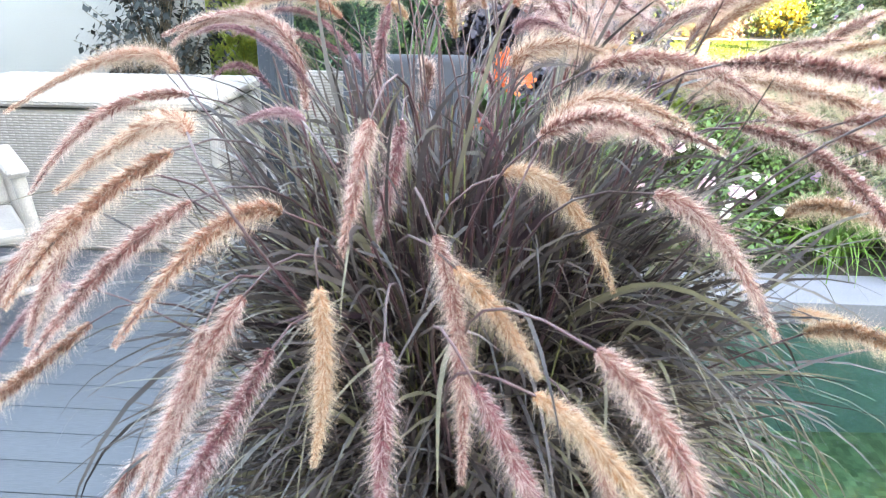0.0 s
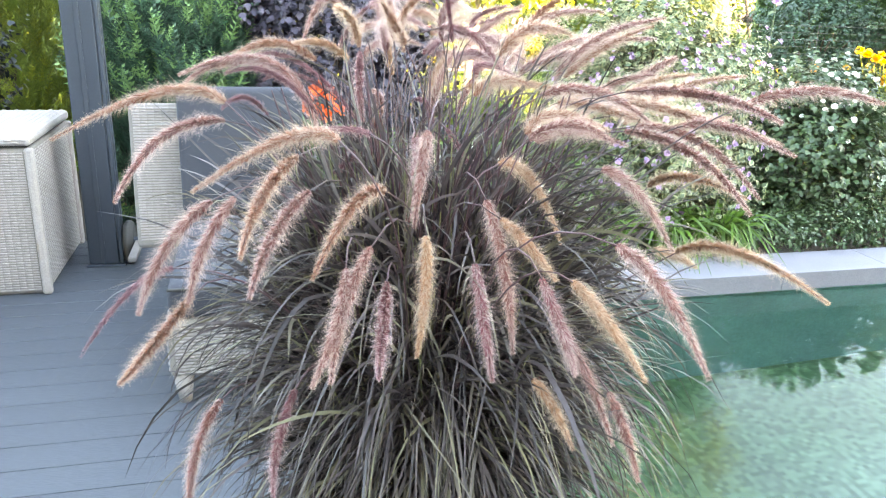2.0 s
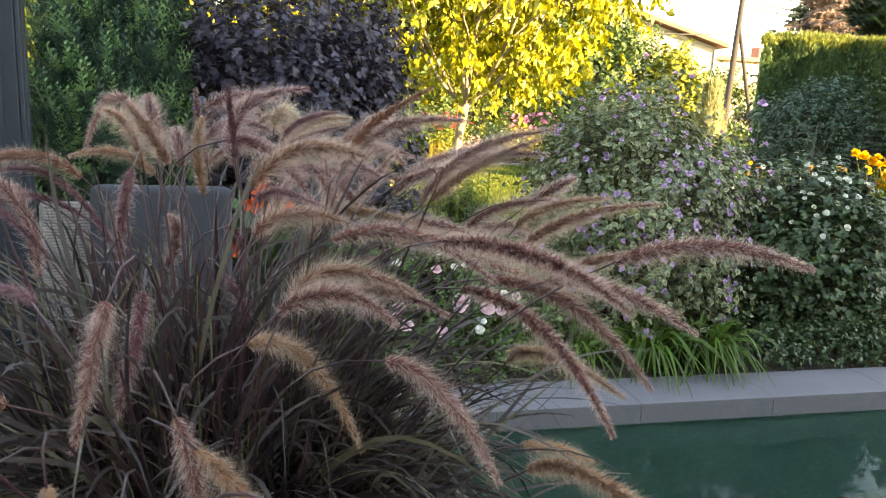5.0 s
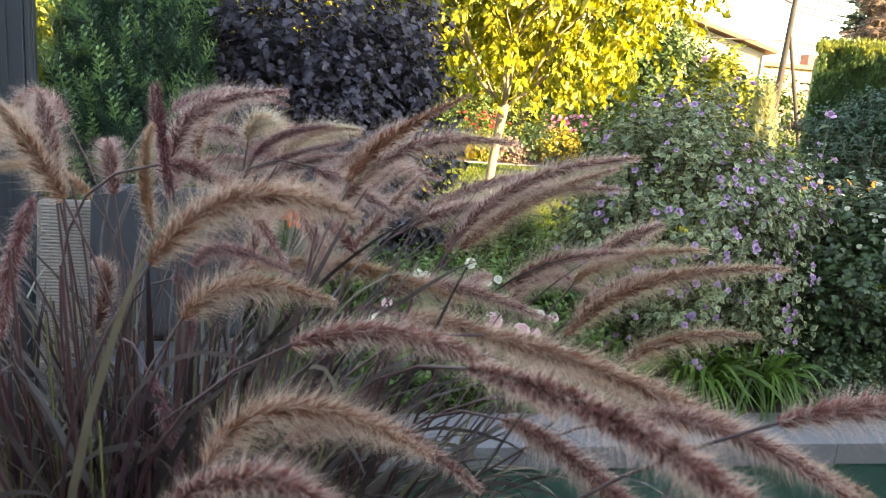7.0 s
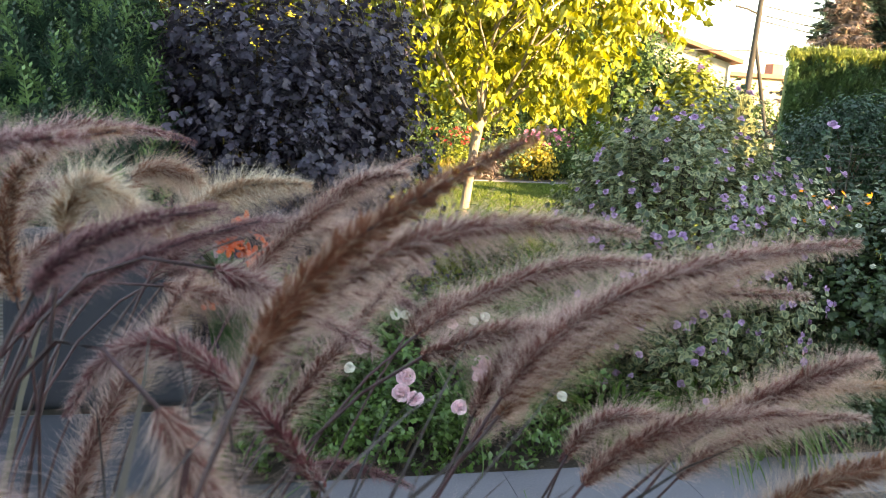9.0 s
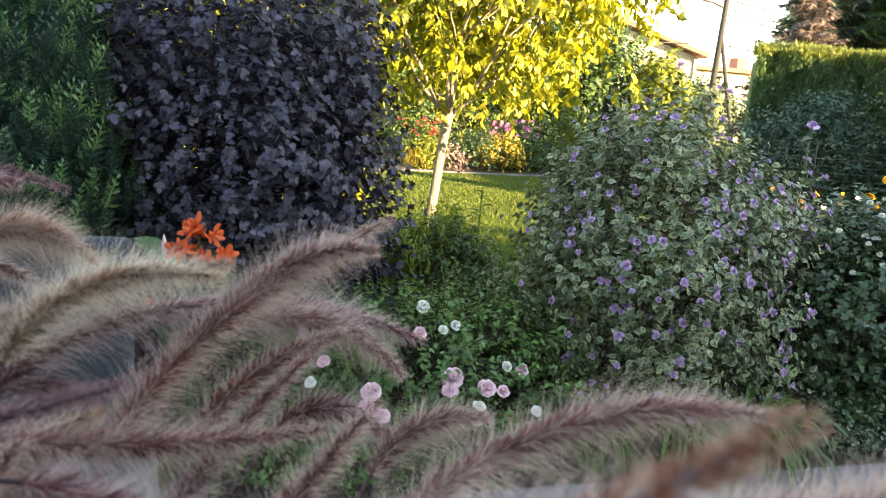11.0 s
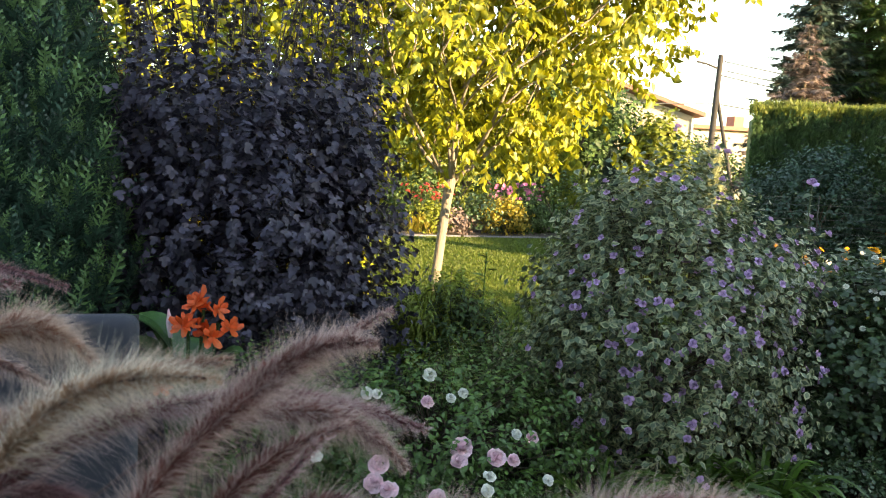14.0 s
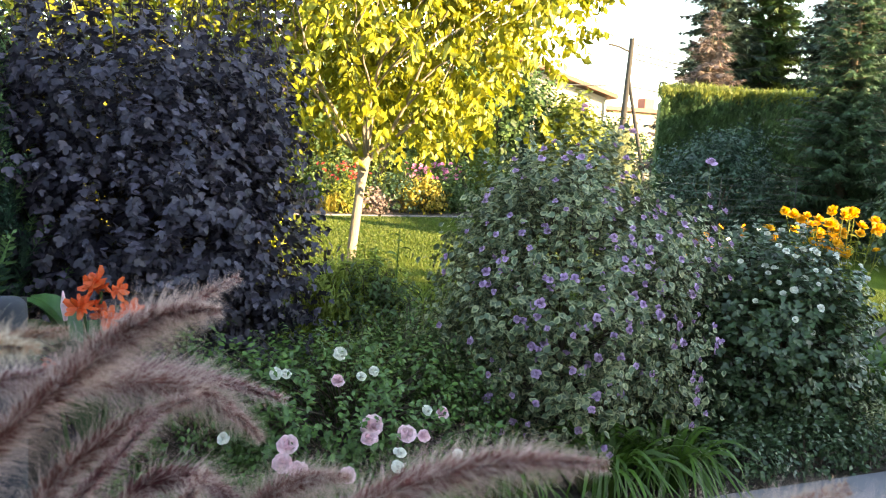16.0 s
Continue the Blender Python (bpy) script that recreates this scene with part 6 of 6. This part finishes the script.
def potted_agave():
    """A rosette of thick pointed leaves in a low pot behind the storage box."""
    t = thing("potted_agave", (-3.05, 5.06, -.05), "green spiky rosette plant in a dark pot behind the box", "potted plant")
    r = rng_of(125)
    V, F = tube([(0, 0, 0), (0, 0, .02), (0, 0, .52), (0, 0, .56)], (.13, .14, .19, .19), 20)
    put("pot", mesh_np("pot", V, F, [POT], smooth=True), t)
    V, F = tube([(0, 0, .50), (0, 0, .54), (0, 0, .55)], (.18, .17, .01), 16)
    put("potting_soil", mesh_np("potting_soil", V, F, [SOIL]), t)
    for k in range(13):
        a = 2 * math.pi * k / 13 - .12
        o, sd = np.array((math.cos(a), math.sin(a), 0)), np.array((-math.sin(a), math.cos(a), 0))
        L, e = r.uniform(.50, .60), r.uniform(.32, .85)
        C = bez(o * .03 + (0, 0, .53), o * L * .5 * math.cos(e) + (0, 0, .53 + L * .42), o * L * math.cos(e * .7) + (0, 0, .55 + L * math.sin(e) * .75), 8)
        w = .055 * np.interp(np.linspace(0, 1, 8), (0, .3, .8, 1), (.7, 1, .6, .03))
        keel = np.array((0, 0, -.4)) * w[:, None]
        V = np.concatenate([C - sd * w[:, None] / 2, C + keel, C + sd * w[:, None] / 2])
        q = [(b * 8 + i, (b + 1) % 3 * 8 + i, (b + 1) % 3 * 8 + i + 1, b * 8 + i + 1) for b in range(3) for i in range(7)]
        put("leaf", mesh_np("leaf", V, q, [CANNA_LEAF], smooth=True), t)


potted_agave()


def daisy_mesh(name, size, mat, r, petals=12):
    T = [(-.12, .12, 0), (.12, .12, 0), (.17, .65, .04), (0, 1, .0), (-.17, .65, .04)]
    TF = [(0, 1, 2), (0, 2, 4), (4, 2, 3)]
    pieces = []
    for ring in range(2):
        for j in range(petals):
            a = 2 * math.pi * (j + .5 * ring) / petals
            y = unit(np.array((math.cos(a), math.sin(a), .18 + .3 * ring)))
            x = np.array((-math.sin(a), math.cos(a), 0))
            s = size * (1 - .3 * ring)
            pieces.append(stamp(T, TF, np.zeros((1, 3)), np.array([x]) * s, np.array([y]) * s, np.array([np.cross(x, y)]) * s))
    V, F = join(pieces)
    return mesh_np(name, V, F, [mat])


def flower_patch(name, c, rx, ry, h, n, blooms, size, petal, leaf_mat, label, seed, template=LONG, leaf=.09, double=False):
    """Upright stalks with leaves and a bloom each."""
    r = rng_of(seed)
    t = thing(name, c, label, "perennial")
    me = [bloom_mesh("bloom", 9, 4, size, petal, r, .5, .5) if double else daisy_mesh("bloom", size, petal, r) for _ in range(2)]
    P = np.stack([r.uniform(-rx, rx, n), r.uniform(-ry, ry, n), np.zeros(n)], -1)
    H = h * r.uniform(.65, 1.05, n)
    W = unit(np.stack([r.normal(0, .14, n), r.normal(0, .14, n), np.ones(n)], -1))
    V, F = twig_leaves(P + W * (H * .12)[:, None], W, H * .85, 10, leaf, template, r, droop=.2, mix=.85)
    put("foliage", mesh_np("foliage", V, F, [leaf_mat]), t, "", "stuff")
    V, F = join([tube([p, p + w * hh * .5, p + w * hh], (.006, .005, .004), 5) for p, w, hh in zip(P, W, H)])
    put("stalk_frame", mesh_np("stalk_frame", V, F, [leaf_mat]), t, "", "stuff")
    set_blooms(t, me, (P + W * H[:, None])[:blooms], unit(W + r.normal(0, .5, W.shape) - np.array((.1, .5, 0)))[:blooms], r, "bloom", (.7, 1.2))
    return t


flower_patch("yellow_sunflower_clump", (6.38, 6.62, -.05), .27, .25, 1.2, 60, 56, .062, YELLOW_PETAL, FAR_LIME, "clump of tall double yellow flowers in evening sun", 131, double=True)
flower_patch("yellow_sunflower_clump", (5.35, 6.0, -.05), .35, .35, .80, 40, 4, .03, YELLOW_PETAL, FAR_LIME, "yellow daisies behind the white-flowering shrub", 132)
flower_patch("orange_daisy_clump", (4.55, 6.45, -.05), .65, .35, 1.05, 60, 36, .032, AMBER_PETAL, ROSE_LEAF, "orange-yellow daisies behind the hibiscus", 133)
flower_patch("perennial_clump", (5.2, 7.3, -.05), 1.0, .5, .95, 90, 14, .03, WHITE_PETAL, FAR_GREEN, "green perennials with small pale flowers at the lawn", 134)

flower_patch("red_flower_clump", (4.49, 18.5, -.03), .45, .3, 1.05, 40, 34, .06, RED_PETAL, FAR_GREEN, "red-flowered perennials in the lawn border", 135)
flower_patch("pink_phlox_clump", (6.7, 18.6, -.03), .6, .3, 1.12, 70, 64, .06, MAGENTA_PETAL, FAR_GREEN, "magenta pink phlox in the lawn border", 136)
strap_clump("tuft_grass", (4.15, 17.8, -.03), 160, (.2, .35), (.4, .6), (.012, .02), GOLD_LEAF, "upright golden grass tuft in the border", 137, "ornamental grass", single=False)
strap_clump("tuft_grass", (7.75, 18.4, -.03), 200, (.3, .6), (.6, .95), (.015, .025), FAR_GREEN, "tall green grass tuft in the border", 138, "ornamental grass", single=False)

# broad-leaved plants right of the shrub, by the coping
for k, (x, y) in enumerate(((4.75, 4.7), (5.3, 4.95), (5.0, 5.4), (5.9, 5.2))):
    strap_clump("strap_leaf_plant", (x, y, -.03), 60, (.25, .45), (.35, .6), (.03, .05), LILY_LEAF, "broad strap-leaved green perennial in the bed", 141 + k)
blob_bush("santolina", (4.32, 4.42, -.03), .17, .15, .24, 200, .03, HIB_CREAM, "small grey-green feathery plant at the coping", 146, template=LONG, per=8, twig=.08, up=.9)
bush("low_rose_bush", (1.85, 5.5, -.03), .46, .42, .46, 420, 9, .04, OVATE, ROSE_LEAF, "low green rose shrub behind the roses", "rose bush", 147, twig=.2)
bush("low_rose_bush", (0.55, 4.95, -.03), .42, .4, .55, 420, 9, .036, OVATE, ROSE_LEAF, "low green rose shrub below the dark ninebark", "rose bush", 148, twig=.2)


def shoot(c, h, label, seed, mat, bloom=None):
    """One tall leafy shoot."""
    r = rng_of(seed)
    t = thing("tall_shoot", c, label, "perennial")
    V, F = tube(bez((0, 0, 0), (.02, 0, h * .5), (.03, 0, h), 8), np.linspace(.008, .004, 8), 6)
    put("stalk", mesh_np("stalk", V, F, [mat], smooth=True), t)
    V, F = twig_leaves(np.array([[.01, 0, h * .3]]), np.array([[.03, 0, 1.0]]), np.array([h * .68]), 16, .10, LONG, r, droop=.05, mix=.7)
    put("foliage", mesh_np("foliage", V, F, [mat]), t, "", "stuff")
    if bloom:
        set_blooms(t, bloom, np.array([[.03, 0, h]]), np.array([[0, -.3, 1.0]]), r, scale=(1, 1.1))


shoot((1.93, 6.2, -.05), 1.05, "single tall leafy shoot rising from the clump", 151, ROSE_LEAF)
shoot((3.62, 5.15, -.05), 1.62, "tall leafy hibiscus shoot with a violet flower", 152, HIB_GREEN, VIOLETS)


def wire_fence():
    t = thing("wire_fence", (8.2, 12.2, -.06), "thin grey horizontal wire fence before the hedge", "fence")
    L = 3.0
    t.rotation_euler.z = radians(-9)
    for k in (0, 2, 4):
        part("post", box_bm(k * L / 4 - .006, k * L / 4 + .006, -.006, .006, 0, 1.35), DARK_FENCE, t)
    for k in range(11):
        part("rail", box_bm(0, L, -.018, -.012, .12 + k * .12, .126 + k * .12), DARK_FENCE, t)


wire_fence()

# leaf litter and clods on the bare soil
r = rng_of(161)
n = 900
P = np.stack([r.uniform(.6, 6.5, n), r.uniform(4.05, 4.7, n), np.full(n, -.018)], -1)
X, Y, Z = axes(unit(np.stack([r.normal(0, 1, n), r.normal(0, 1, n), r.normal(0, .15, n)], -1)), unit(np.array((0, 0, 1)) + r.normal(0, .3, (n, 3))))
s = r.uniform(.012, .03, n)[:, None]
V, F = stamp(*OVATE, P, X * s, Y * s, Z * s)
tagged(new("leaf_litter", mesh_np("leaf_litter", V, F, [WOOD])), "dry brown leaf litter on the soil", "leaf litter", "", "stuff")

# mown grass blades over the part of the lawn that shows
r = rng_of(171)
n = 60000
P = np.stack([r.uniform(1.0, 9.5, n), 6.9 + 10.2 * r.uniform(0, 1, n) ** 1.4, np.full(n, -.062)], -1)
lean = np.stack([r.normal(0, .35, n), r.normal(0, .35, n), np.ones(n)], -1)
h = r.uniform(.025, .055, n)[:, None]
w = unit(np.cross(lean, r.normal(0, 1, (n, 3)))) * (.004 + .0005 * (P[:, 1:2] - 7))
V = np.stack([P - w, P + w, P + lean * h], 1).reshape(-1, 3)
tagged(new("lawn_grass", mesh_np("lawn_grass", V, np.arange(3 * n).reshape(-1, 3), [LAWN_BLADE])), "short mown green grass blades of the lawn", "grass", "", "stuff")


# low cover along the front of the bed
for k, (x, y, w, h, m, lab) in enumerate(((.42, 4.22, .26, .24, ROSE_LEAF, "low green ground cover at the coping"), (.85, 4.2, .3, .26, ROSE_LEAF, "low green ground cover at the coping"),
                                          (1.35, 4.2, .3, .24, ROSE_LEAF, "low green ground cover at the coping"), (3.35, 4.52, .28, .26, DARK_LEAF, "low dark green leaves below the shrub"), (3.22, 4.20, .30, .17, DARK_LEAF, "low dark green leaves below the shrub"), (3.72, 4.21, .30, .19, DARK_LEAF, "low dark green leaves below the shrub"), (4.12, 4.19, .22, .15, DARK_LEAF, "low dark green leaves below the shrub"),
                                          (3.8, 4.56, .30, .26, DARK_LEAF, "low dark green leaves below the shrub"), (4.75, 4.6, .34, .34, DARK_LEAF, "low dark green leaves below the shrub"))):
    blob_bush("ground_cover", (x, y, -.03), w, .15, h, 260, .032, m, lab, 181 + k, group="ground cover along the coping", category="ground cover", per=8, twig=.12)

# ---- deck boards ----
deck = thing("deck", (0, 0, 0), "grey composite deck boards with narrow gaps", "deck", kind="structure")
_deck = {}
_y = -2.15
while _y < 4.8:
    end = POOL_X0 if _y < 3.85 else 0.02
    ob = put("deck_board", _deck[end], deck) if end in _deck else part("deck_board", box_bm(-6.9, end, 0, 0.1465, -.028, 0, .0012), DECK, deck)
    _deck[end] = ob.data
    ob.location = (0, _y, 0)
    _y += 0.150
